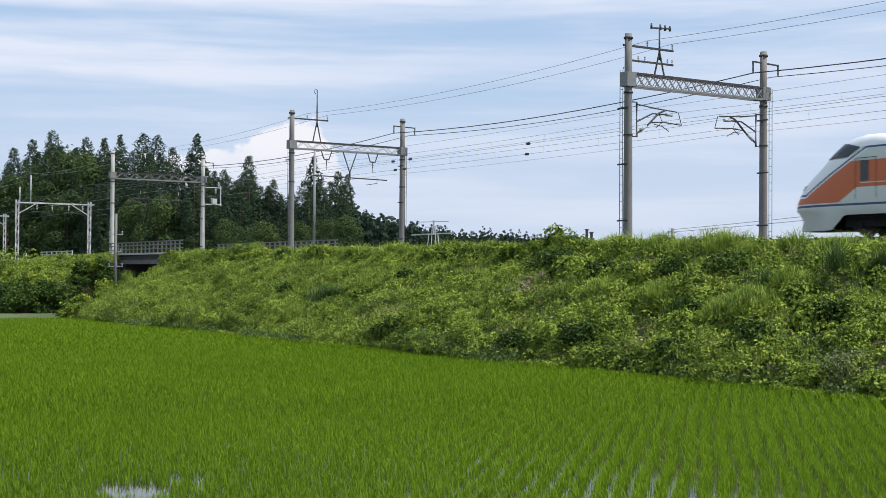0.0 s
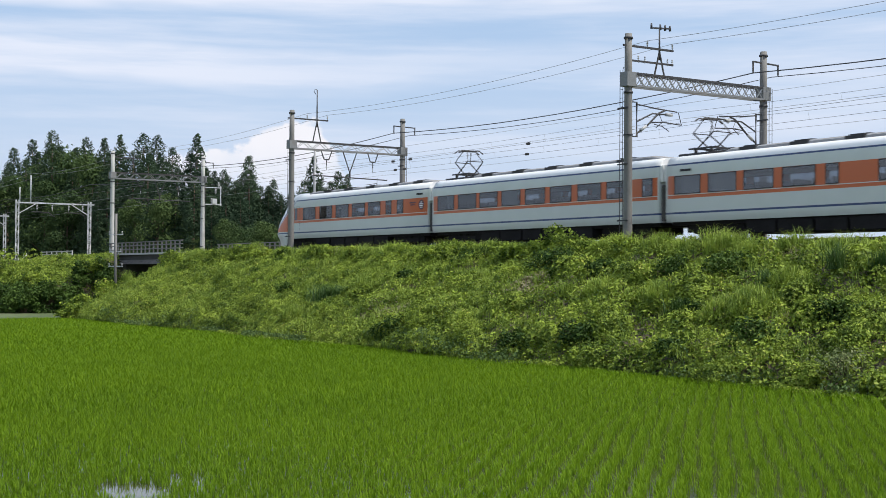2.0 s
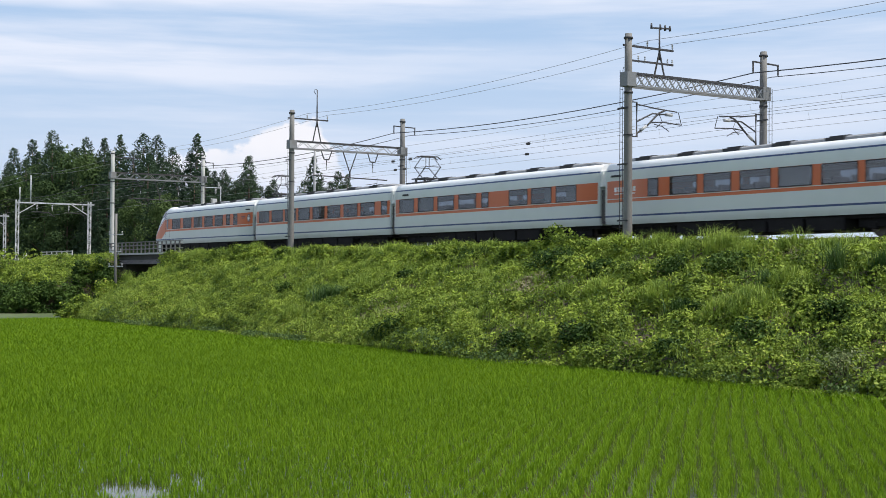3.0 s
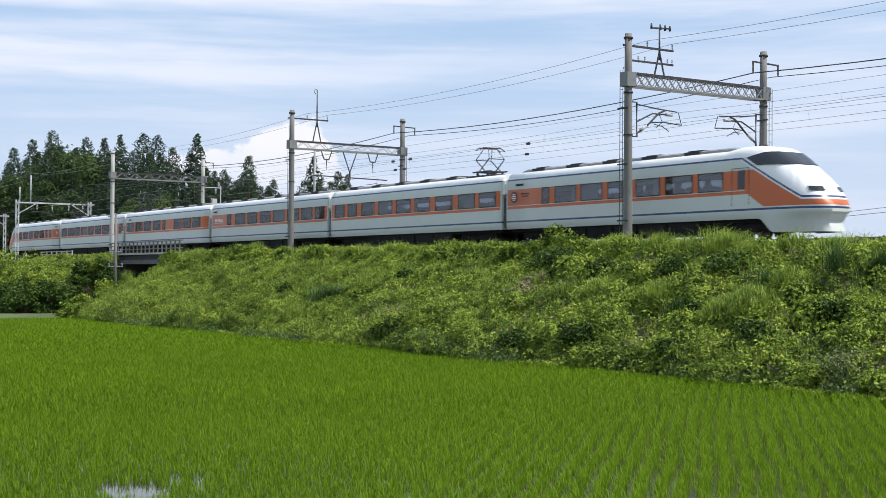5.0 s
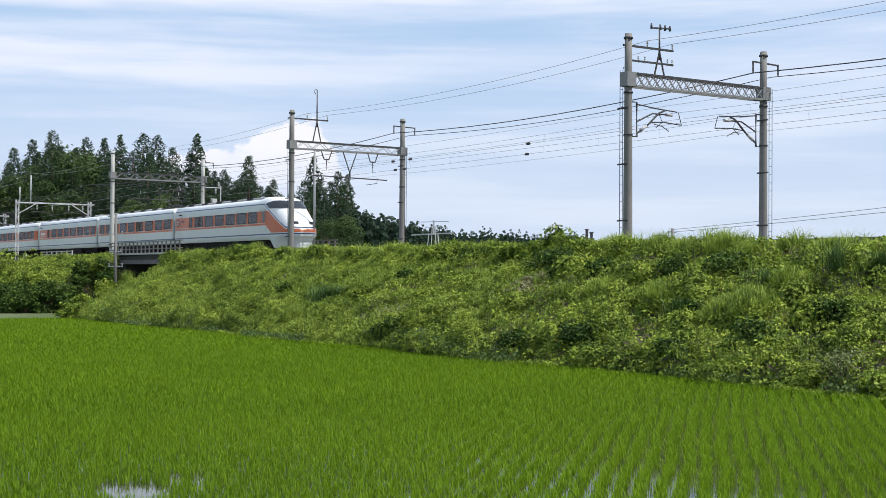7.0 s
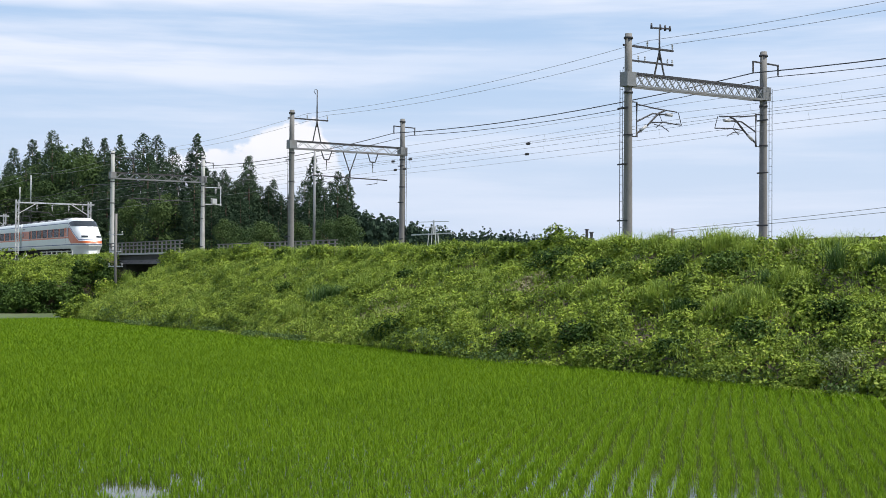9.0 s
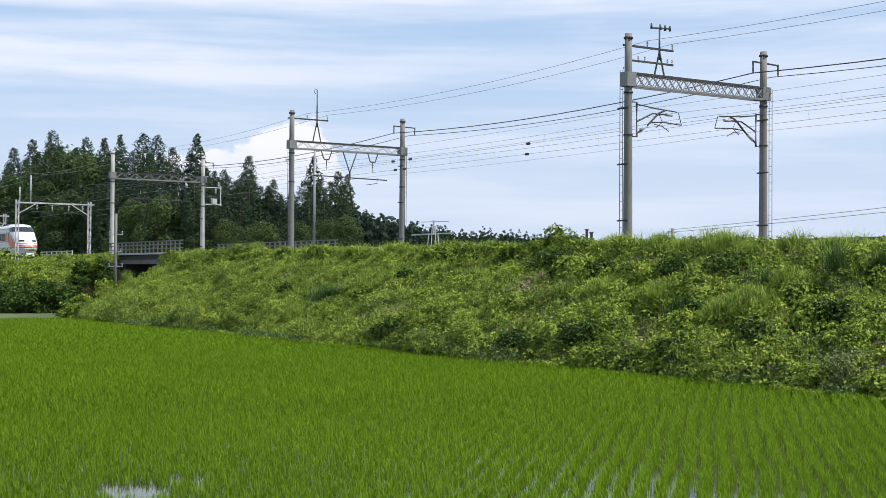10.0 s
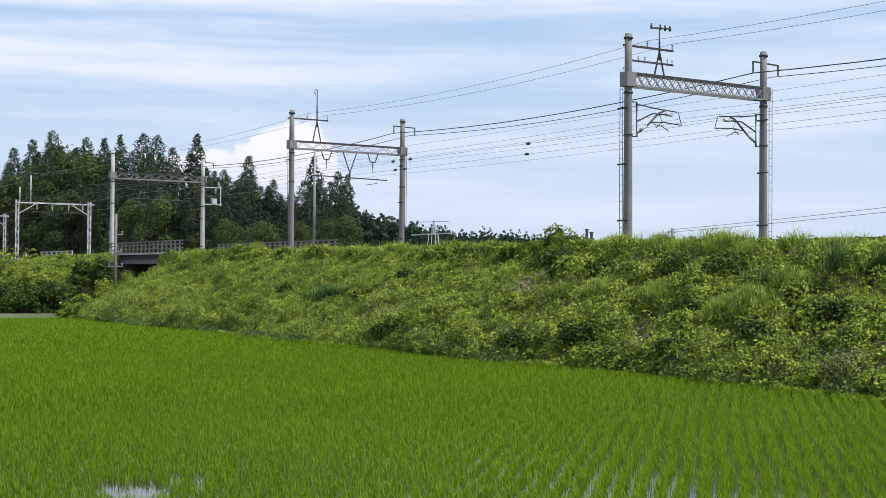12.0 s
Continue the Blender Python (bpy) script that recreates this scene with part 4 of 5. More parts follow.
def build_far_things():
    frame_thing = tagged(new("steel_gantry"), "pale steel gantry standing in the fields beyond the line", "gantry")
    x, y = -118.8, 75.3
    bm = bmesh.new()
    bar(bm, (x - 2.8, y - 1.0, 7.70), (x + 2.2, y + 1.0, 7.85), 0.12, 0.12)
    part("rail", bm, M_PAINT, frame_thing)
    for d in (-2.4, -0.8, 0.8, 2.0):
        bm = bmesh.new()
        bar(bm, (x + d, y, -0.2), (x + d * 0.4, y, 8.6 if abs(d) < 2 else 7.8), 0.07, 0.07)
        part("strut", bm, M_PAINT, frame_thing)
    for z, w in ((9.05, 2.0), (8.5, 1.2)):
        bm = bmesh.new()
        bar(bm, (x - w, y - w * 0.3, z), (x + w, y + w * 0.3, z), 0.07, 0.07)
        part("arm", bm, M_PAINT, frame_thing)
    bm = bmesh.new()
    bar(bm, (x, y, 7.7), (x, y, 9.2), 0.12, 0.12)
    part("mast", bm, M_PAINT, frame_thing)
    # low rail and a white box on the bank beyond the lane
    rail = tagged(new("guard_rail"), "low pale steel guard rail beside the track", "guard rail")
    x0, x1 = -139.9, -129.5
    for x in np.linspace(x0, x1, 7):
        bm = bmesh.new()
        box(bm, x - 0.05, x + 0.05, 40.25 + bend(x), 40.35 + bend(x), 4.55, 5.62)
        part("post", bm, M_PALE, rail)
    for z in (5.28, 5.56):
        bm = bmesh.new()
        bar(bm, (x0, 40.3 + bend(x0), z), (x1, 40.3 + bend(x1), z), 0.08, 0.08)
        part("bar", bm, M_PALE, rail)
    bm = bmesh.new()
    x = -146.3
    box(bm, x - 0.22, x + 0.22, 40.15 + bend(x), 40.45 + bend(x), 4.55, 5.5)
    bmesh.ops.bevel(bm, geom=bm.edges[:], offset=0.04, segments=1, affect="EDGES")
    cabinet = tagged(new("trackside_cabinet"), "small white trackside cabinet on the bank", "cabinet")
    part("body", bm, M_PAINT, cabinet)
    for d in (0.0, 0.45):
        post = tagged(new("marker_post"), "short dark marker post beside the far track", "post", "marker posts")
        bm = bmesh.new()
        bar(bm, (-64.5 + d, 52.0, 3.6), (-64.5 + d, 52.0, 6.25 - d * 0.4), 0.12, 0.12)
        part("shaft", bm, M_DARKSTEEL, post)
        bm = bmesh.new()
        box(bm, -64.59 + d, -64.41 + d, 51.9, 52.1, 6.25 - d * 0.4, 6.32 - d * 0.4)
        part("cap", bm, M_DARKSTEEL, post)
    for x, top in ((-82.0, 7.4), (-30.0, 10.5)):
        pole = tagged(new("utility_pole"), "plain grey utility pole in the fields beyond the line", "utility pole")
        bm = bmesh.new()
        rod(bm, (x, 75, -0.4), (x, 75, top), 0.16, 0.11, 10)
        part("shaft", bm, M_CONCRETE, pole)
        bm = bmesh.new()
        bar(bm, (x, 74.5, top - 0.3), (x, 75.5, top - 0.3), 0.08, 0.08)
        part("crossarm", bm, M_DARKSTEEL, pole)
    for z0, z1 in ((7.30, 10.4), (7.10, 9.9)):
        bm = bmesh.new()
        tube(bm, [(-82 + 52 * f, 75, z0 + (z1 - z0) * f - 1.2 * f * (1 - f)) for f in np.linspace(0, 1, 15)], 0.02, 5)
        tagged(part("distant_wire", bm, M_THINWIRE), "thin grey wire crossing the fields beyond the line", "wire", "distant wires")


build_track()
build_line()
build_far_things()


# ---------------------------------------------------------------- train
def livery(end_car):
    """Grey-white coachwork with an orange window band and blue lines; on the end cars the orange runs down into the nose."""
    m = bpy.data.materials.new("coach paint end" if end_car else "coach paint")
    m.use_nodes = True
    t = m.node_tree
    b = t.nodes["Principled BSDF"]
    co = t.nodes.new("ShaderNodeTexCoord")
    sep = t.nodes.new("ShaderNodeSeparateXYZ")
    t.links.new(co.outputs["Object"], sep.inputs[0])
    u, z = mth(t, "ADD", sep.outputs[0], 10.0), sep.outputs[2]
    dirt = nd(t, "ShaderNodeTexNoise", Scale=0.9, Detail=5.0)
    t.links.new(co.outputs["Object"], dirt.inputs["Vector"])
    col = mixc(t, dirt.outputs[0], (0.51, 0.55, 0.51), (0.60, 0.63, 0.59))
    col = mixc(t, between(t, z, 3.50, 9.0), col, (0.80, 0.80, 0.80))
    orange, blue = (0.52, 0.115, 0.028), (0.020, 0.045, 0.135)
    band = mth(t, "MAXIMUM", between(t, z, 2.10, 2.96), between(t, z, 1.92, 2.07))
    if end_car:
        band = mth(t, "MULTIPLY", band, between(t, u, 0.3, 18.2))
        line = mth(t, "MAXIMUM", mth(t, "SUBTRACT", 3.47, mth(t, "MULTIPLY", mth(t, "SUBTRACT", u, 17.45), 0.55)), 1.70)
        floor_z = mth(t, "MAXIMUM", mth(t, "SUBTRACT", 2.0, mth(t, "MULTIPLY", mth(t, "SUBTRACT", u, 17.75), 0.62)), 1.36)
        nose = between(t, u, 17.7, 99.0)
        hood = mth(t, "MULTIPLY", nose, mth(t, "GREATER_THAN", z, line))
        wedge = mth(t, "MULTIPLY", nose, mth(t, "MULTIPLY", mth(t, "GREATER_THAN", z, floor_z), mth(t, "LESS_THAN", z, line)))
        wedge = mth(t, "MULTIPLY", wedge, between(t, z, 1.2, 2.96))
        band = mth(t, "MULTIPLY", mth(t, "MAXIMUM", band, wedge), mth(t, "SUBTRACT", 1.0, hood))
        col = mixc(t, hood, col, (0.80, 0.80, 0.80))
        col = mixc(t, band, col, orange)
        dz = mth(t, "SUBTRACT", z, line)
        white_edge = mth(t, "MULTIPLY", mth(t, "GREATER_THAN", u, 17.45), between(t, dz, -0.10, 0.0))
        col = mixc(t, white_edge, col, (0.74, 0.74, 0.74))
        diag = mth(t, "MULTIPLY", mth(t, "GREATER_THAN", u, 17.45), between(t, dz, -0.03, 0.06))
        top = mth(t, "MULTIPLY", mth(t, "LESS_THAN", u, 17.46), between(t, z, 3.43, 3.51))
        lines = mth(t, "MAXIMUM", diag, top)
    else:
        col = mixc(t, mth(t, "MULTIPLY", band, between(t, u, 0.35, 19.65)), col, orange)
        lines = between(t, z, 3.43, 3.51)
    lines = mth(t, "MAXIMUM", lines, between(t, z, 1.215, 1.305))
    col = mixc(t, lines, col, blue)
    grime = mth(t, "MULTIPLY", ramp(t, dirt.outputs[0], 0.45, 0.8), between(t, z, 0.2, 1.6, 0.7))
    col = mixc(t, mth(t, "MULTIPLY", grime, 0.25), col, (0.30, 0.28, 0.25))
    t.links.new(col, b.inputs["Base Color"])
    b.inputs["Roughness"].default_value = 0.40
    b.inputs["Coat Weight"].default_value = 0.08
    b.inputs["Coat Roughness"].default_value = 0.12
    return m


def pane_material():
    m = bpy.data.materials.new("tinted glass")
    m.use_nodes = True
    t = m.node_tree
    out = t.nodes["Material Output"]
    tr, gl = t.nodes.new("ShaderNodeBsdfTransparent"), t.nodes.new("ShaderNodeBsdfGlossy")
    tr.inputs[0].default_value = (0.62, 0.65, 0.68, 1)
    gl.inputs["Roughness"].default_value = 0.03
    mix = t.nodes.new("ShaderNodeMixShader")
    mix.inputs[0].default_value = 0.10
    t.links.new(tr.outputs[0], mix.inputs[1])
    t.links.new(gl.outputs[0], mix.inputs[2])
    t.links.new(mix.outputs[0], out.inputs[0])
    return m


M_COACH, M_ENDCOACH, M_PANE = livery(False), livery(True), pane_material()
M_SCREEN = material("dark windscreen", (0.022, 0.026, 0.030), 0.08, vary=0.1, scale=1)
M_ROOFGEAR = material("roof gear grey", (0.27, 0.27, 0.275), 0.8, vary=0.3, scale=2.5, stain=(0.09, 0.085, 0.08))
M_ROOFDARK = material("roof vent dark", (0.028, 0.028, 0.03), 0.8, vary=0.3, scale=4)
M_UNDER = material("underframe grime", (0.013, 0.012, 0.012), 0.9, vary=0.4, scale=3, bump=0.3, spec=0.2)
M_WHEEL = material("wheel steel", (0.10, 0.085, 0.075), 0.55, 0.6, vary=0.3, scale=5)
M_SEAT = material("seat cloth", (0.055, 0.055, 0.065), 0.9, vary=0.2, scale=5)
M_CABIN = material("cabin lining", (0.16, 0.155, 0.15), 0.8, vary=0.15, scale=2)
M_BELLOWS = material("gangway bellows", (0.085, 0.08, 0.075), 0.9, vary=0.3, scale=3)
M_WHITE = material("white paint", (0.78, 0.78, 0.77), 0.4, vary=0.05, scale=2)
M_MAROON = material("dark red emblem", (0.10, 0.02, 0.03), 0.4, vary=0.1, scale=3)
M_CURTAIN = material("pale curtain", (0.34, 0.33, 0.31), 0.9, vary=0.15, scale=4)

LEVELS = (0.86, 1.0, 1.2, 1.6, 1.9, 2.13, 2.4, 2.65, 2.93, 3.15, 3.35, 3.52, 3.66, 3.76, 3.83, 3.875, 3.895, 3.90)
Z0 = 1.2
NOSE = 0.81                      # how far the nose is drawn out
TIP = 18.5 + 3.92 * NOSE


def nose_shape(u):
    """Top, half width, roundness and bottom of the section at u metres from the car's gangway end."""
    u = u if u < 18.5 else 18.5 + (u - 18.5) / NOSE
    top = np.interp(u, (0, 16.4, 17.2, 17.9, 18.5, 19.0, 19.6, 20.3, 21.0, 21.5, 21.9, 22.2, 22.35, 22.42), (3.90, 3.90, 4.02, 4.04, 3.95, 3.78, 3.48, 3.08, 2.68, 2.35, 1.98, 1.66, 1.47, 1.36))
    wide = np.interp(u, (0, 18.3, 19.5, 20.5, 21.2, 21.8, 22.2, 22.36, 22.42), (1.42, 1.42, 1.40, 1.32, 1.20, 1.02, 0.80, 0.62, 0.48))
    power = np.interp(u, (0, 16.8, 18.5, 20.5, 22.4), (7.0, 7.0, 4.2, 3.0, 2.6))
    bottom = np.interp(u, (0, 18.55, 19.35, 22.42), (0.86, 0.86, 0.27, 0.27))
    return top, wide, power, bottom


def skin(u, f):
    """A point of the end car's skin: f runs from 0 at the belt to 1 at the crown, below 0 down to the skirt."""
    top, wide, power, bottom = nose_shape(u)
    if f < 0:
        k = -f
        under = max(0.0, (k - 0.12) / 0.88) ** 0.6
        tuck = 0.26 * under * float(smooth(19.0, 20.8, u)) * wide / 1.42 + 0.06 * k * k * wide / 1.42
        return wide - tuck, Z0 + (bottom - Z0) * k
    return wide * max(0.0, 1 - f ** power) ** (1 / power), Z0 + (top - Z0) * f


def car_body(u_list, windows, end_car):
    """The coach shell, with real openings in the window band."""
    bm = bmesh.new()
    fr = [-1.0, -0.55, -0.22, -0.12, 0.0] + [(z - Z0) / (3.90 - Z0) for z in LEVELS[3:]]
    lo, hi = (2.13 - Z0) / 2.7, (2.93 - Z0) / 2.7
    rows = []
    for u in u_list:
        half = []
        for f in fr:
            y, z = skin(u, f) if end_car else (skin(min(u, 10.0), f))
            # the skirt stands back under the bumper lip
            low = min(1.0, max(0.0, (-f - 0.12) / 0.88))
            back = (0.22 * math.sin(math.pi * low) ** 0.8 + 0.10 * low) * float(smooth(20.0, TIP, u)) if end_car else 0.0
            half.append((u - 10 - back, y, z))
        ring = [bm.verts.new((x, -y, z)) for x, y, z in half] + [bm.verts.new((x, y, z)) for x, y, z in half[-2::-1]]
        rows.append(ring)
    n, last = len(fr), 2 * len(fr) - 2
    for a, b, ua, ub in zip(rows, rows[1:], u_list, u_list[1:]):
        glazed = any(w0 <= (ua + ub) / 2 <= w1 for w0, w1 in windows)
        for k in range(last):
            j = k if k < n - 1 else last - 1 - k
            if glazed and fr[j] >= lo - 1e-6 and fr[j + 1] <= hi + 1e-6:
                continue
            bm.faces.new((a[k], b[k], b[k + 1], a[k + 1])).smooth = True
    for r in (rows[0], rows[-1]):
        for k in range(n - 2):
            bm.faces.new((r[k], r[k + 1], r[last - k - 1], r[last - k]))
        bm.faces.new((r[n - 2], r[n - 1], r[n]))
    bmesh.ops.remove_doubles(bm, verts=bm.verts[:], dist=0.0005)
    return bm


PANES = {}


def pane_mesh(width):
    key = round(width, 2)
    if key not in PANES:
        bm = bmesh.new()
        box(bm, -width / 2, width / 2, -0.012, 0.012, 2.125, 2.935)
        PANES[key] = mesh_of("pane", bm, M_PANE)
    return PANES[key]


FRAMES = {}


def frame_mesh(width):
    """A thin dark rubber frame round a pane."""
    key = round(width, 2)
    if key not in FRAMES:
        bm = bmesh.new()
        w = width / 2
        for x0, x1, z0, z1 in ((-w - 0.02, -w + 0.02, 2.11, 2.95), (w - 0.02, w + 0.02, 2.11, 2.95), (-w, w, 2.11, 2.15), (-w, w, 2.91, 2.95)):
            box(bm, x0, x1, -0.016, 0.016, z0, z1)
        FRAMES[key] = mesh_of("window_frame", bm, M_ROOFDARK)
    return FRAMES[key]


def bogie(car, u, shared={}):
    x = u - 10
    if not shared:
        bm = bmesh.new()
        for s in (-1, 1):
            box(bm, -1.75, 1.75, s * 0.98 - 0.07, s * 0.98 + 0.07, 0.38, 0.74)
            for a in (-1.05, 1.05):
                box(bm, a - 0.2, a + 0.2, s * 1.0 - 0.10, s * 1.0 + 0.10, 0.30, 0.58)
            rod(bm, (-0.3, s * 0.95, 0.62), (-0.3, s * 0.95, 0.95), 0.2, n=10)
            rod(bm, (0.3, s * 0.95, 0.62), (0.3, s * 0.95, 0.95), 0.2, n=10)
        box(bm, -0.25, 0.25, -0.95, 0.95, 0.45, 0.8)
        bmesh.ops.bevel(bm, geom=bm.edges[:], offset=0.01, segments=1, affect="EDGES")
        shared["frame"] = mesh_of("bogie", bm, M_UNDER)
        bm = bmesh.new()
        for s in (-1, 1):
            rod(bm, (0, s * 0.50, 0.43), (0, s * 0.63, 0.43), 0.43, n=20)
            rod(bm, (0, s * 0.46, 0.43), (0, s * 0.50, 0.43), 0.46, n=20)
        rod(bm, (0, -0.9, 0.43), (0, 0.9, 0.43), 0.08, n=8)
        shared["wheelset"] = mesh_of("wheelset", bm, M_WHEEL)
    ob = new("bogie", shared["frame"])
    ob.parent, ob.location = car, (x, 0, 0)
    for a in (-1.05, 1.05):
        w = new("wheelset", shared["wheelset"])
        w.parent, w.location = ob, (a, 0, 0)


def pantograph(car, u):
    x = u - 10
    bm = bmesh.new()
    for a in (-0.9, 0.9):
        bar(bm, (x - 0.9, a * 0.6, 4.22), (x + 0.9, a * 0.6, 4.22), 0.07, 0.07)
        bar(bm, (x + a * 0.55, -0.6, 4.22), (x + a * 0.55, 0.6, 4.22), 0.09, 0.09)
    for a in (-0.5, 0.5):
        for c in (-0.5, 0.5):
            rod(bm, (x + a, c, 4.0), (x + a, c, 4.2), 0.08, n=8)
    box(bm, x - 1.5, x + 1.5, -0.62, 0.62, 3.82, 4.02)
    base = part("pantograph", bm, M_DARKSTEEL, car, "raised diamond pantograph of dark steel")
    bm = bmesh.new()
    for s in (-0.55, 0.55):
        for d in (-1, 1):
            rod(bm, (x + d * 0.28, s, 4.25), (x - d * 0.66, s * 0.95, 4.92), 0.034, n=5)
            rod(bm, (x - d * 0.66, s * 0.95, 4.92), (x - d * 0.22, s * 0.5, 5.55), 0.024, n=5)
    for d in (-1, 1):
        rod(bm, (x + d * 0.66, -0.52, 4.92), (x + d * 0.66, 0.52, 4.92), 0.024, n=5)
        rod(bm, (x + d * 0.22, -0.3, 5.55), (x + d * 0.22, 0.3, 5.55), 0.024, n=5)
    part("arm", bm, M_DARKSTEEL, base)
    bm = bmesh.new()
    for d in (-0.2, 0.2):
        tube(bm, [(x + d, -0.85, 5.42), (x + d, -0.6, 5.57), (x + d, 0.6, 5.57), (x + d, 0.85, 5.42)], 0.036, 5)
    part("collector_shoe", bm, M_DARKSTEEL, base)


def make_car(name, label, windows, end_car, pan=None, emblem=None, letters=None, plate=None, blanks=()):
    car = tagged(new("train_car"), label, "train car", "cars of the train")
    length = TIP if end_car else 19.78
    cuts = {0.22, length} | {e for w in windows for e in w}
    if end_car:
        cuts |= set(np.linspace(16.5, TIP, 40).round(3))
        cuts = {c for c in cuts if not any(w0 < c < w1 for w0, w1 in windows)}
    part("body", car_body(sorted(cuts), windows, end_car), M_ENDCOACH if end_car else M_COACH, car)
    for w0, w1 in windows:
        for s in (-1, 1):
            y, _ = skin(10.0, (2.53 - Z0) / 2.7)
            fr = new("window", frame_mesh(w1 - w0))
            fr.parent, fr.location = car, ((w0 + w1) / 2 - 10, s * (y - 0.002), 0)
            pn = new("pane", pane_mesh(w1 - w0 - 0.02))
            pn.parent = fr
    # inside
    bm = bmesh.new()
    box(bm, -9.7, 6.6 if end_car else 9.7, -1.36, 1.36, 1.10, 1.16)
    box(bm, -9.7, 6.6 if end_car else 9.7, -1.2, 1.2, 3.10, 3.14)
    for x in (-9.2, 6.5 if end_car else 9.2):
        box(bm, x - 0.03, x + 0.03, -1.36, 1.36, 1.16, 3.10)
    part("interior", bm, M_CABIN, car)
    bm = bmesh.new()
    for x in np.arange(-8.5, 6.0 if end_car else 8.8, 1.05):
        for y in (-0.82, 0.82):
            box(bm, x - 0.09, x + 0.09, y - 0.46, y + 0.46, 1.5, 2.42)
            box(bm, x - 0.05, x + 0.45, y - 0.48, y + 0.48, 1.45, 1.62)
    part("seats", bm, M_SEAT, car)
    g = random.Random(int(sum(w for w, _ in windows) * 100))
    for w0, w1 in windows:
        for s in (-1, 1):
            if w1 - w0 > 1 and g.random() < 0.38:
                bm = bmesh.new()
                a = g.uniform(0.25, 1.0) * (w1 - w0)
                x0 = w0 if g.random() < 0.5 else w1 - a
                for i in range(int(a / 0.1)):
                    box(bm, x0 + i * 0.1 - 10, x0 + i * 0.1 - 9.9, s * 1.33 - 0.012 * (i % 2), s * 1.33 + 0.012, 2.1, 2.96)
                part("curtain", bm, M_CURTAIN, car)
    # roof gear: long cooling cover with darker grilles
    end = 16.9 if end_car else 19.2
    start = 0.8
    bm = bmesh.new()
    prof = [(-0.88, 3.80), (-0.84, 3.99), (-0.66, 4.07), (0.66, 4.07), (0.84, 3.99), (0.88, 3.80)]
    if pan is not None:
        spans = [(start, pan - 1.6), (pan + 1.6, end)]
    else:
        spans = [(start, end)]
    spans = [(a, b) for a, b in spans if b - a > 1.0]
    for a, b in spans:
        ends = []
        for x, q in ((a, 0.7), (a + 0.35, 1.0), (b - 0.5, 1.0), (b, 0.65)):
            ends.append([bm.verts.new((x - 10, y * (1 if q == 1 else 0.92), 3.8 + (z - 3.8) * q)) for y, z in prof])
        for r, q in zip(ends, ends[1:]):
            for k in range(5):
                bm.faces.new((r[k], q[k], q[k + 1], r[k + 1]))
        bm.faces.new(ends[0][::-1])
        bm.faces.new(ends[-1])
    part("roof_cover", bm, M_ROOFGEAR, car, "grey cooling cover on the roof")
    for a, b in spans:
        for x in np.arange(a + 1.0, b - 1.3, 2.9):
            bm = bmesh.new()
            box(bm, x - 10, x - 9.0, -0.89, 0.89, 3.9, 4.04)
            box(bm, x - 10, x - 9.0, -0.62, 0.62, 4.04, 4.12)
            part("roof_grille", bm, M_ROOFDARK, car)
    # underframe
    bm = bmesh.new()
    box(bm, -9.6, 8.6 if end_car else 9.6, -1.2, 1.2, 0.72, 0.95)
    part("underframe", bm, M_UNDER, car)
    for x, w in ((5.1, 1.7), (6.9, 1.9), (8.95, 1.6), (10.7, 1.9), (12.75, 2.0)):
        bm = bmesh.new()
        box(bm, x - 10, x - 10 + w, -1.3, 1.3, 0.26, 0.80)
        bmesh.ops.bevel(bm, geom=bm.edges[:], offset=0.03, segments=1, affect="EDGES")
        part("equipment_box", bm, M_UNDER, car)
    for u in (3.0, 17.0):
        bogie(car, u)
    for u, s in ((0.0, 1),) if end_car else ((0.0, 1), (20.0, -1)):
        bm = bmesh.new()
        for i in range(3):
            x = u - 10 + s * (0.03 + i * 0.07)
            w = 0.62 if i % 2 else 0.66
            box(bm, x - 0.03, x + 0.03, -w, w, 1.0, 3.35)
        part("gangway", bm, M_BELLOWS, car)
        for y in (-1.12, 1.12):
            bm = bmesh.new()
            box(bm, *sorted((u - 10 + s * 0.02, u - 10 + s * 0.24)), y - 0.16, y + 0.16, 0.95, 2.6)
            part("end_fairing", bm, M_BELLOWS, car)
            bm = bmesh.new()
            y2 = y * 1.12
            box(bm, *sorted((u - 10 + s * 0.04, u - 10 + s * 0.24)), y2 - 0.10, y2 + 0.10, 2.75, 3.5)
            part("end_cable_box", bm, M_WHITE, car)
    for s in (-1, 1):
        if plate is not None:
            bm = bmesh.new()
            box(bm, plate - 10 - 0.35, plate - 10 + 0.35, s * 1.425 - 0.012, s * 1.425 + 0.012, 3.14, 3.24)
            part("side_sign", bm, M_ROOFDARK, car)
        if emblem is not None:
            bm = bmesh.new()
            rod(bm, (emblem - 10, s * 1.40, 2.55), (emblem - 10, s * 1.432, 2.55), 0.30, n=20)
            em = part("emblem", bm, M_MAROON, car, "round dark red and white emblem")
            bm = bmesh.new()
            for z, w in ((2.70, 0.22), (2.60, 0.40), (2.50, 0.40), (2.40, 0.22)):
                box(bm, emblem - 10 - w / 2, emblem - 10 + w / 2, s * 1.434 - 0.004, s * 1.434 + 0.004, z - 0.025, z + 0.025)
            part("emblem_bar", bm, M_WHITE, em)
            bm = bmesh.new()
            box(bm, emblem - 10 + 0.62, emblem - 10 + 1.32, s * 1.425 - 0.006, s * 1.425 + 0.006, 2.66, 2.74)
            box(bm, emblem - 10 + 0.72, emblem - 10 + 1.22, s * 1.425 - 0.006, s * 1.425 + 0.006, 2.54, 2.60)
            part("nameplate", bm, M_MAROON, car)
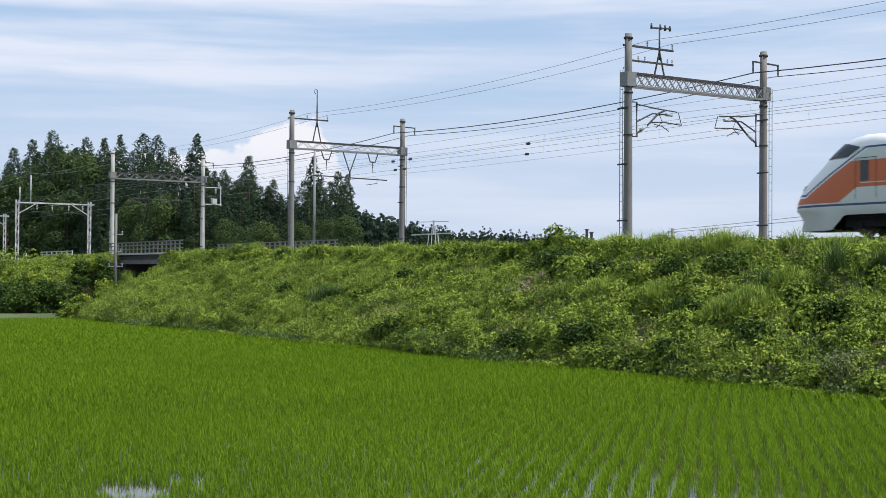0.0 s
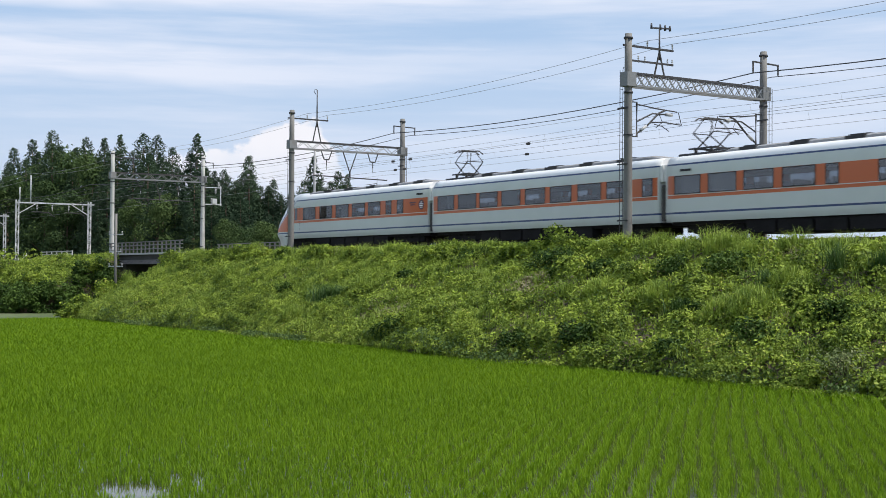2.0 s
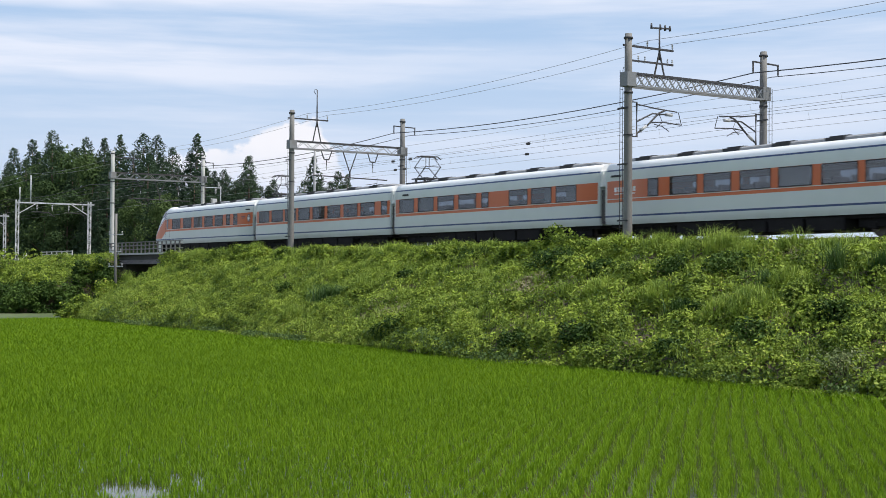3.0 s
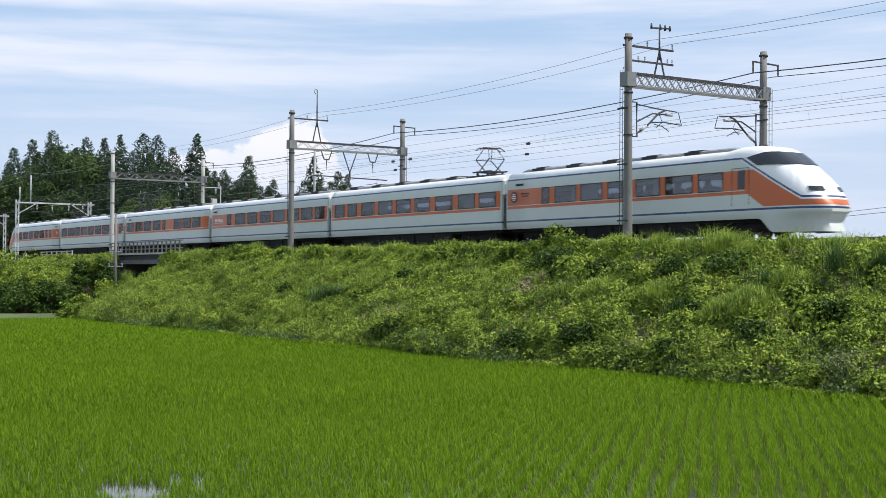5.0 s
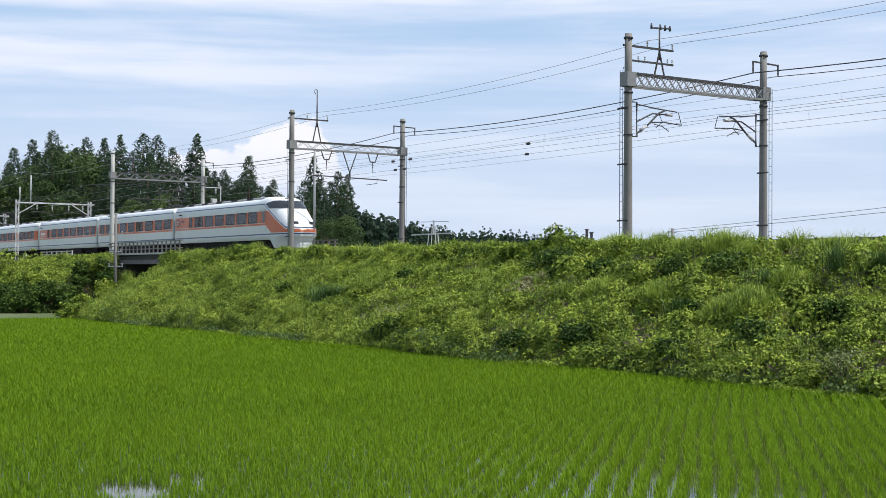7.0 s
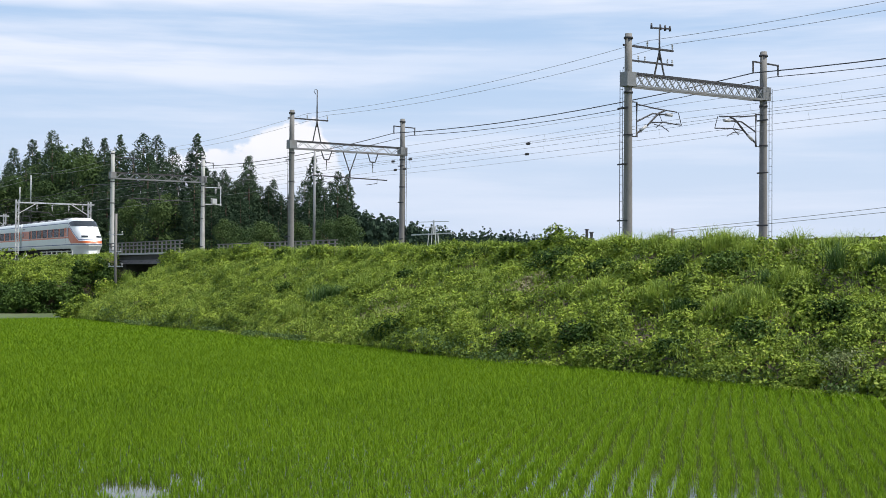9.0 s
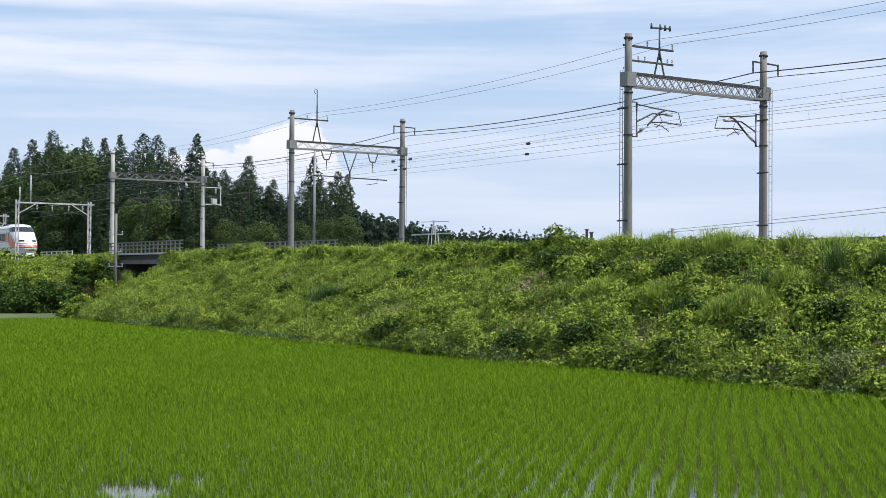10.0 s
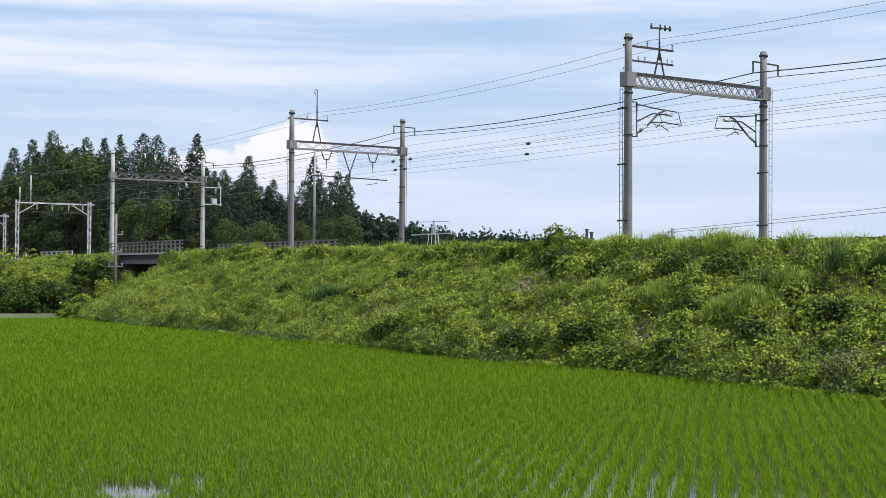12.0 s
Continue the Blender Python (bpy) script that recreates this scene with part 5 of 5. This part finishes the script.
        if letters is not None:
            bm = bmesh.new()
            for i in range(6):
                x = letters - 10 + i * 0.27
                box(bm, x, x + 0.17, s * 1.425 - 0.006, s * 1.425 + 0.006, 2.42, 2.64)
            box(bm, letters - 10, letters - 10 + 1.5, s * 1.425 - 0.006, s * 1.425 + 0.006, 2.30, 2.345)
            part("lettering_bar", bm, M_WHITE, car)
    if pan is not None:
        pantograph(car, pan)
    if end_car:
        # wrap-round windscreen
        bm = bmesh.new()
        rows = []
        for u in np.linspace(17.75, 18.5 + 1.8 * NOSE, 26):
            top = nose_shape(u)[0]
            z_lo = max(3.10, 3.44 - (u - 17.75) * 0.55)
            z_hi = min(top, float(np.interp(u, (17.75, 18.6, 20.3), (3.46, 3.66, 3.72))))
            f0, f1 = (z_lo - Z0) / (top - Z0), (z_hi - Z0) / (top - Z0)
            half = []
            for k in range(15):
                f = f0 + (f1 - f0) * (1 - (1 - k / 14) ** 2)
                y, z = skin(u, min(f, 1.0))
                half.append((y + 0.03 if y > 0.02 else 0.0, z + 0.03))
            rows.append((u, half))
        for s in (-1, 1):
            last = None
            for u, half in rows:
                r = [bm.verts.new((u - 10 + 0.01, s * y, z)) for y, z in half]
                if last:
                    for k in range(14):
                        bm.faces.new((last[k], r[k], r[k + 1], last[k + 1])).smooth = True
                last = r
        part("windscreen", bm, M_SCREEN, car, "dark wrap-round windscreen")
        for s in (-1, 1):
            bm = bmesh.new()
            grid = []
            for z in (2.13, 2.04, 1.94):
                row = []
                for want in np.linspace(0.98, 0.40, 7):
                    u0, u1 = 19.0, TIP
                    for _ in range(30):
                        um = (u0 + u1) / 2
                        top = nose_shape(um)[0]
                        inside = top > z and skin(um, (z - Z0) / (top - Z0))[0] > want
                        u0, u1 = (um, u1) if inside else (u0, um)
                    row.append(bm.verts.new((u0 - 10 + 0.025, s * (want + 0.02), z + 0.015)))
                grid.append(row)
            for r, q in zip(grid, grid[1:]):
                for k in range(6):
                    bm.faces.new((r[k], r[k + 1], q[k + 1], q[k]))
            part("headlight", bm, M_SCREEN, car, "dark lens of the headlight")
            bm = bmesh.new()
            for u in (16.95, 17.95):
                box(bm, u - 10 - 0.012, u - 10 + 0.012, s * 1.418 - 0.006, s * 1.418 + 0.006, 1.45, 3.05)
            box(bm, 6.95, 7.95, s * 1.416 - 0.006, s * 1.416 + 0.006, 3.04, 3.06)
            part("cab_door", bm, M_ROOFDARK, car, "seams of the cab door")
            bm = bmesh.new()
            box(bm, 7.30, 7.72, s * 1.415 - 0.008, s * 1.415 + 0.008, 2.15, 2.95)
            part("door_window", bm, M_SCREEN, car)
        bm = bmesh.new()
        box(bm, 9.3, 10.8, -0.7, 0.7, 0.29, 0.9)
        part("plough", bm, M_UNDER, car)
    return car


CAR1 = ((3.1, 3.8), (4.5, 5.15), (5.85, 7.35), (7.8, 9.45), (9.95, 11.65), (12.2, 13.95), (14.6, 16.4))
CAR2 = ((0.8, 2.5), (2.95, 4.75), (5.1, 6.8), (7.2, 8.9), (9.35, 11.05), (11.5, 13.25), (13.75, 15.55), (16.0, 17.75), (18.6, 19.3))
CAR3 = ((0.8, 2.45), (2.95, 4.65), (5.1, 6.8), (7.3, 9.05), (9.6, 10.25), (12.2, 13.85), (14.2, 15.9), (16.3, 17.95))
CAR4 = ((3.3, 4.0), (4.8, 6.55), (7.0, 8.65), (9.2, 10.95), (11.4, 13.2), (13.7, 15.5), (15.9, 17.5), (17.95, 19.3))
CAR5 = ((0.8, 2.05), (2.55, 3.7), (4.35, 5.95), (6.5, 8.15), (8.65, 10.3), (10.8, 12.45), (13.1, 14.9), (15.5, 17.15), (17.6, 19.2))
CAR6 = ((3.35, 3.95), (4.45, 6.15), (6.55, 8.2), (8.65, 10.25), (10.7, 12.35), (12.75, 14.5), (14.9, 16.4))

END_LABEL = "streamlined end car of a grey white express train with orange band"
MID_LABEL = "grey white express car with orange window band"
CARS = [
    make_car("car", END_LABEL, CAR1, True, emblem=1.0, plate=1.2),
    make_car("car", MID_LABEL + " and a raised pantograph", CAR2, False, pan=1.9),
    make_car("car", MID_LABEL + " and a raised pantograph", CAR3, False, pan=1.7, plate=1.5),
    make_car("car", MID_LABEL + " and white lettering", CAR4, False, letters=0.9, plate=1.0),
    make_car("car", MID_LABEL + " and a pantograph", CAR5, False, pan=16.6),
    make_car("car", END_LABEL, CAR6, True, emblem=0.9, plate=1.4),
]


def head_place(t):
    """Where the train's reference point stands along the line at t seconds."""
    return -38.2 - 24.64 * t + 0.065 * t * t


def motions():
    times = [i * 0.5 for i in range(25)]
    for k, car in enumerate(CARS):
        # middle of each car behind the first gangway, which lies 20.8 m behind the reference point
        mid = 20.8 + (-10.0 if k == 0 else 10.0 + 20.0 * (k - 1))
        rows = []
        for t in times:
            x = head_place(t) + mid
            turn = math.degrees(bend_angle(x)) + (180 if k == 0 else 0)
            rows.append((t, pose(x, NEAR_TRACK + bend(x), RAIL, 0, 0, turn)))
        walk(car, rows)


# ---------------------------------------------------------------- single plants of the bank
def shrub(name, label, category, x, y, r, h, n, size, mat, seed):
    """A leafy shrub: twigs and a ragged heap of leaf clusters."""
    g = np.random.default_rng(seed)
    z = float(bank_height(np.array([x]), np.array([y]), False)[0])
    ob = tagged(new(name), label, category)
    ob.location = (x, y, z)
    pts, nrm = [], []
    bm = bmesh.new()
    for i in range(n):
        a, e = g.uniform(0, math.tau), g.uniform(0.15, 1.0)
        rr = r * g.uniform(0.2, 0.95) * math.sqrt(1 - (e * 0.85) ** 2)
        c = np.array([math.cos(a) * rr, math.sin(a) * rr, h * e * g.uniform(0.7, 1.05)])
        if i % 3 == 0:
            rod(bm, (0, 0, -0.1), c * 0.92, 0.025, 0.008, 4)
        d = unit(g.normal(0, 1, (20, 3)))
        pts.append(c + d * g.uniform(0.4, 1.0, (20, 1)) * 0.30 * r * np.array([1, 1, 0.7]))
        nrm.append(d * 0.7 + np.array([[0, -0.1, 0.6]]))
    part("stem", bm, M_BARK, ob)
    crown = soup("foliage", *leaves(np.concatenate(pts), np.concatenate(nrm), size, 0.5), mat)
    crown.parent = ob
    return ob


def tussock(label, x, y, h, n, mat, seed, w=0.025, wide=0.35):
    """A tussock of long arching blades."""
    g = np.random.default_rng(seed)
    z = float(bank_height(np.array([x]), np.array([y]), True)[0]) + (0.12 if mat is M_REED else -0.05)
    p = np.stack([g.normal(0, wide * 0.5, n), g.normal(0, wide * 0.5, n), np.zeros(n)], 1)
    ob = soup("grass_tussock", *blades(p, h, w, 0.75, 0.55), mat)
    ob.location = (x, y, z)
    return tagged(ob, label, "grass", "tussocks on the bank")


def build_single_plants():
    shrub("sapling", "leafy green sapling standing on the crest", "shrub", -49.8, 38.2, 0.75, 1.35, 60, 0.13, M_LEAF, 41)
    shrub("shrub", "round green shrub on the crest", "shrub", -52.0, 37.7, 1.1, 0.75, 70, 0.13, M_LEAF, 42)
    shrub("shrub", "round green shrub on the crest", "shrub", -57.3, 37.6, 1.3, 0.95, 90, 0.13, M_LEAF, 43)
    shrub("shrub", "leafy yellow green shrub on the crest", "shrub", -44.3, 37.8, 0.8, 0.9, 50, 0.12, M_LEAF, 44)
    shrub("weed_bush", "pale dry flowering weeds at the foot of the bank", "weeds", -27.0, 31.5, 1.35, 0.8, 60, 0.09, M_BLOOM, 45)
    g = random.Random(8)
    # rough shrubs over the bank's face beyond the lane
    for i in range(15):
        x = -112.6 - i * 1.9 + g.uniform(-0.4, 0.4)
        shrub("shrub", "rough dark green shrub on the bank beyond the lane", "shrub", x, g.uniform(33.0, 37.0) + bend(x), g.uniform(1.2, 1.8), g.uniform(0.7, 1.2), 90, 0.17, M_LEAF, 60 + i)
    # dark-leaved shrubs whose colour paints the shaded foot beside the lane
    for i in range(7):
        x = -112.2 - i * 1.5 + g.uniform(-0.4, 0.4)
        shrub("shrub", "rough dark green shrub on the bank beyond the lane", "shrub", x, g.uniform(30.2, 32.0) + bend(x), g.uniform(1.2, 1.8), g.uniform(1.4, 2.2), 70, 0.2, M_SHADEVINE, 90 + i)
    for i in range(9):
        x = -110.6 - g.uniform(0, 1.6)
        shrub("shrub", "rough dark green shrub on the bank beyond the lane", "shrub", x, 29.8 + i * 1.0, g.uniform(1.0, 1.5), g.uniform(1.5, 2.6), 70, 0.2, M_SHADEVINE, 120 + i)
    for i, (x, y) in enumerate(((-97.3, 30.4), (-98.6, 31.6), (-98.4, 33.4), (-99.0, 35.2))):
        shrub("shrub", "rough green shrub at the end of the bank", "shrub", x, y, 1.2, 1.2, 60, 0.18, M_LEAF, 180 + i)
    for i, (x, y) in enumerate(((-25.0, 30.9), (-23.6, 31.1), (-22.0, 31.1))):
        shrub("shrub", "low green bush at the foot of the bank", "shrub", x, y, 0.85, 0.6, 45, 0.13, M_LEAF, 190 + i)
    # creepers added to darken the sunlit abutment like shade under the bridge
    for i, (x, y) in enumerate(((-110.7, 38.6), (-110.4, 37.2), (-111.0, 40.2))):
        shrub("creeper", "dark green creeper added over the abutment for shade under the bridge", "creeper", x, y, 1.0, 3.4, 90, 0.2, M_SHADEVINE, 200 + i)
    # darker creepers in the hollows; their leaf colour also paints the shade there
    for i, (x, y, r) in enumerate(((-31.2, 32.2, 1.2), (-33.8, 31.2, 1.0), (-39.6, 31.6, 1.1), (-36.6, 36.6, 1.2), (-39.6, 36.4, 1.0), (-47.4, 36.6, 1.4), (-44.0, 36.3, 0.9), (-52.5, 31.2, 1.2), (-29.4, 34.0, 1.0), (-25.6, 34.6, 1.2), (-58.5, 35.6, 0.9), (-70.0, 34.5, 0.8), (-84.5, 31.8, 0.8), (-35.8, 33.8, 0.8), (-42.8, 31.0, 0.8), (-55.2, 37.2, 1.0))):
        shrub("creeper", "dark green creeper on the slope, its colour also painting shade", "creeper", x, y, r, r * 0.75, int(50 * r), 0.13, M_SHADEVINE, 210 + i)
    # uneven bushes along the crest
    x = -96.0
    i = 0
    while x < -47:
        r = g.uniform(0.45, 1.0) if x > -83 else g.uniform(0.8, 1.2)
        shrub("shrub", "low green bush on the crest of the bank", "shrub", x, g.uniform(37.3, 38.2) + bend(x), r, r * g.uniform(0.75, 1.15), int(30 + 40 * r), 0.13, M_LEAF, 140 + i)
        x += g.uniform(1.1, 3.0) if x > -83 else g.uniform(0.9, 1.6)
        i += 1
    tussock("dark green reed tussock on the slope", -62.7, 33.4, 1.1, 700, M_REED, 51, 0.03, 0.95)
    for i, (x, y, h, m) in enumerate(((-40.2, 37.6, 0.95, M_GRASS), (-38.6, 37.4, 0.85, M_GRASS), (-37.0, 37.7, 1.05, M_GRASS), (-42.5, 37.9, 0.7, M_GRASS), (-31.2, 36.0, 1.1, M_REED), (-29.6, 36.4, 1.0, M_REED), (-33.5, 35.2, 0.9, M_REED), (-55.5, 37.9, 0.8, M_GRASS), (-46.2, 38.1, 0.75, M_GRASS), (-36.2, 33.4, 0.8, M_REED), (-44.0, 34.4, 0.8, M_GRASS), (-66.0, 38.0, 0.7, M_GRASS), (-74.0, 38.0, 0.8, M_GRASS), (-86.0, 37.9, 0.8, M_GRASS), (-92.5, 37.4, 0.9, M_GRASS), (-70.5, 38.2, 0.9, M_STRAW), (-72.3, 38.3, 0.8, M_STRAW), (-34.5, 37.6, 0.7, M_STRAW))):
        word = {"bank grass": "green", "dark reed grass": "dark green", "dry stalks": "dry straw-coloured"}[m.name]
        tussock(word + " arching grass tussock on the bank", x, y, h, 60 if m is M_STRAW else 190, m, 70 + i, 0.012 if m is M_STRAW else 0.026)


build_single_plants()


# ---------------------------------------------------------------- trees
def cedar_crown(seed, h, r, n_bough, size, per=24, core=240):
    """Boughs in whorls round a trunk, each ending in a rounded tuft that is dark below; a dark core behind them."""
    g = np.random.default_rng(seed)
    pts, nrm, big = [], [], []

    def reach(f):
        return r * (1 - f) ** 0.74 * (0.72 + 0.28 * np.minimum(1, f * 5)) * (1 + 0.15 * np.sin(f * 21 + seed) + 0.08 * np.sin(f * 47 + seed * 2)) + 0.12

    for i in range(n_bough):
        f = ((i + g.uniform(0, 1)) / n_bough) ** 1.15
        a = i * 2.4 + g.uniform(-0.5, 0.5)
        e = reach(f) * g.uniform(0.55, 1.06)
        k = (0.26 + 0.62 * (1 - f) ** 0.7) * g.uniform(0.7, 1.25) * r / 4.0
        c = np.array([math.cos(a) * e, math.sin(a) * e, h * (0.05 + 0.945 * f) - 0.12 * e])
        d = unit(g.normal(0, 1, (per, 3)))
        pts.append(c + d * k * np.array([[1.0, 1.0, 0.8]]) * g.uniform(0.7, 1.1, (per, 1)))
        nrm.append(d + np.array([[math.cos(a) * 0.35, math.sin(a) * 0.35, 0.25]]))
        big.append(np.full(per, size * (0.55 + 0.45 * (1 - f) ** 0.5)))
    f = g.uniform(0.0, 0.93, core) ** 1.2
    a = g.uniform(0, math.tau, core)
    e = reach(f) * g.uniform(0.45, 0.80, core)
    pts.append(np.stack([np.cos(a) * e, np.sin(a) * e, h * (0.03 + 0.945 * f)], 1))
    nrm.append(np.stack([np.cos(a), np.sin(a), 0 * a], 1))
    big.append(size * 4.4 * (1.02 - f) ** 0.6)
    return leaves(np.concatenate(pts), np.concatenate(nrm), np.concatenate(big), 0.28, 0.05)


def broad_crown(seed, h, r, size):
    g = np.random.default_rng(seed)
    pts, nrm = [], []
    for i in range(44):
        a, f = g.uniform(0, math.tau), g.uniform(0.3, 1.0)
        rr = r * math.sin(math.pi * min(1, 0.15 + f * 0.8)) * g.uniform(0.4, 0.9)
        c = np.array([math.cos(a) * rr, math.sin(a) * rr, h * f * 0.92])
        d = unit(g.normal(0, 1, (170, 3)))
        k = g.uniform(0.5, 1.2) * r * 0.32
        pts.append(c + d * k * np.array([1, 1, 0.75]) * g.uniform(0.75, 1.05, (170, 1)))
        nrm.append(d + np.array([[0, 0, 0.4]]))
    return leaves(np.concatenate(pts), np.concatenate(nrm), size, 0.5, 0.15)


def make_tree(kind, seed, h, r):
    if kind == "cedar":
        t = tagged(new("cedar_tree"), "tall dark green cedar with drooping boughs", "tree", "trees of the wood")
        v, f = cedar_crown(seed, h, r, 200, 0.27, 38, 420)
        crown = soup("crown", v, f, M_CEDAR)
    else:
        t = tagged(new("broadleaf_tree"), "rounded green broadleaf tree at the edge of the wood", "tree", "trees of the wood")
        v, f = broad_crown(seed, h, r, 0.22)
        crown = soup("crown", v, f, M_BROAD)
    crown.parent = t
    bm = bmesh.new()
    rod(bm, (0, 0, -1.5), (0, 0, h * 0.5), 0.014 * h, 0.009 * h, 9)
    rod(bm, (0, 0, h * 0.5), (0, 0, h * (0.97 if kind == "cedar" else 0.75)), 0.009 * h, 0.02, 7)
    g = random.Random(seed)
    for i in range(9):
        a, z = g.uniform(0, math.tau), h * g.uniform(0.25, 0.75)
        e = r * 0.6 * (1 - z / h if kind == "cedar" else 0.8)
        rod(bm, (0, 0, z), (math.cos(a) * e, math.sin(a) * e, z + (0.0 if kind == "cedar" else e * 0.7)), 0.05, 0.02, 5)
    part("trunk", bm, M_BARK, t)
    return t


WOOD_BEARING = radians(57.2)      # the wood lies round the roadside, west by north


def build_wood():
    models = [make_tree("cedar", 100 + i, 20.0, r) for i, r in enumerate((3.7, 4.2, 4.8, 3.2))]
    broad = [make_tree("broad", 200 + i, 12.0, r) for i, r in enumerate((4.2, 5.0))]
    g = random.Random(5)
    first = {}

    def place(m, x, y, z, s, wide=1.0):
        mm = pose(x, y, z, 0, 0, g.uniform(0, 360)) @ Matrix.Diagonal((s * wide, s * wide, s, 1))
        if m not in first:
            first[m] = 1
            m.matrix_basis = mm
        else:
            c = copy_thing(m, mm)
            c.scale = (s * wide, s * wide, s)
            c.location = (x, y, z)

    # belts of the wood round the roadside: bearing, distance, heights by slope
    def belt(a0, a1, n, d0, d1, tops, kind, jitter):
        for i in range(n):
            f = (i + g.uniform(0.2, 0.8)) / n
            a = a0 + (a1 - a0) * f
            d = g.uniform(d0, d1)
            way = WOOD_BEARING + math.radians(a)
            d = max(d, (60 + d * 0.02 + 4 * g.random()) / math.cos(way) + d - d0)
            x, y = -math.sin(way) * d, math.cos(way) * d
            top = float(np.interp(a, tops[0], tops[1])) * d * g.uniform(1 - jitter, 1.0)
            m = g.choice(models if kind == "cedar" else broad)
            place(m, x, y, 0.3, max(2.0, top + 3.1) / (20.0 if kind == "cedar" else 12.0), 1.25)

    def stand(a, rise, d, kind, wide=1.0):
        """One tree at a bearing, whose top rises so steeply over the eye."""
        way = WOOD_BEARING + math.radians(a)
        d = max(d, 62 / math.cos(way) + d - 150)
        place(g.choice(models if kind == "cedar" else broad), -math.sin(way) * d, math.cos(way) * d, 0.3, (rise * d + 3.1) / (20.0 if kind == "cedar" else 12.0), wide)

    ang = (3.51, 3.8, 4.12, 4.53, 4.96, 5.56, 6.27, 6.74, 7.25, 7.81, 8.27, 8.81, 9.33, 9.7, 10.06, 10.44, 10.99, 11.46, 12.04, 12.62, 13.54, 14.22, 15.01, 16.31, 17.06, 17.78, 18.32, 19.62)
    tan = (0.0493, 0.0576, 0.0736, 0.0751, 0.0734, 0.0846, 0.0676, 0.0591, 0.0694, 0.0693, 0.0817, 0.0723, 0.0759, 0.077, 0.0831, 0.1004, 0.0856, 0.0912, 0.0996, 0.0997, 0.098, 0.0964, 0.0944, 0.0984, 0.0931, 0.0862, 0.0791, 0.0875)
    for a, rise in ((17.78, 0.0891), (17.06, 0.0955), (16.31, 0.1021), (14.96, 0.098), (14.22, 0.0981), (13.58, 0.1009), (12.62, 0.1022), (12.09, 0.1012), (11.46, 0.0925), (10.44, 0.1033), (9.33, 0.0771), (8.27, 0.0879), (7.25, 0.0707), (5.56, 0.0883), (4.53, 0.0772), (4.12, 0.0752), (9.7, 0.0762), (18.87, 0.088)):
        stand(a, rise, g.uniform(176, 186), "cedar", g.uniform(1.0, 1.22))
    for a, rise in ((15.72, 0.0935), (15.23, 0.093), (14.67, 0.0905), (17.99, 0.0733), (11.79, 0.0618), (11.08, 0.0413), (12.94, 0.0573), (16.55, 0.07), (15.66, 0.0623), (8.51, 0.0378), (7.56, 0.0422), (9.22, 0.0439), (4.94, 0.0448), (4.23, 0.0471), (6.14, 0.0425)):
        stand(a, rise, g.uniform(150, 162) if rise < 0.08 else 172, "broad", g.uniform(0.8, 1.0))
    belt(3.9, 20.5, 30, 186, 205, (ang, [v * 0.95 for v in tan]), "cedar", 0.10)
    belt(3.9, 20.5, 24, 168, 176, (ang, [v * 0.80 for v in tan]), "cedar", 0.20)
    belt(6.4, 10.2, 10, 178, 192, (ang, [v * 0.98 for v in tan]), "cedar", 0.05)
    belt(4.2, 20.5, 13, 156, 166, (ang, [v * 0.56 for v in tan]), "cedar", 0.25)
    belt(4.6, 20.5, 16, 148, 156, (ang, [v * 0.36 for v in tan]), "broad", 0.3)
    # woods that fall away in the distance, their haze painted into the leaf colour
    pieces = []
    far = np.random.default_rng(9)
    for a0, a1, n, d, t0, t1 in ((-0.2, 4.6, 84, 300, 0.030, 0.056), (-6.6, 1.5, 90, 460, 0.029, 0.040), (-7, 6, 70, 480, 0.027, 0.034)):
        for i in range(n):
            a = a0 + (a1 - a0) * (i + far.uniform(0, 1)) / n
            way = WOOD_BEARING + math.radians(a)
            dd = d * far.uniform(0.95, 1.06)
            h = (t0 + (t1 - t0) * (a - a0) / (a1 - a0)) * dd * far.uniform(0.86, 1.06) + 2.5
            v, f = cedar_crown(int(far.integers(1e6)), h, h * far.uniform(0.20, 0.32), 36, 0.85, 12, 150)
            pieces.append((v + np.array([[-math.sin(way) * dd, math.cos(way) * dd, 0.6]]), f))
    tagged(soup("far_wood", *joined(pieces), M_HAZEWOOD), "dark conifer wood along the horizon, haze put into its colour", "trees", kind="stuff")


build_bank_growth()
build_foot_weeds()
build_litter()
build_rice()
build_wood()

motions()
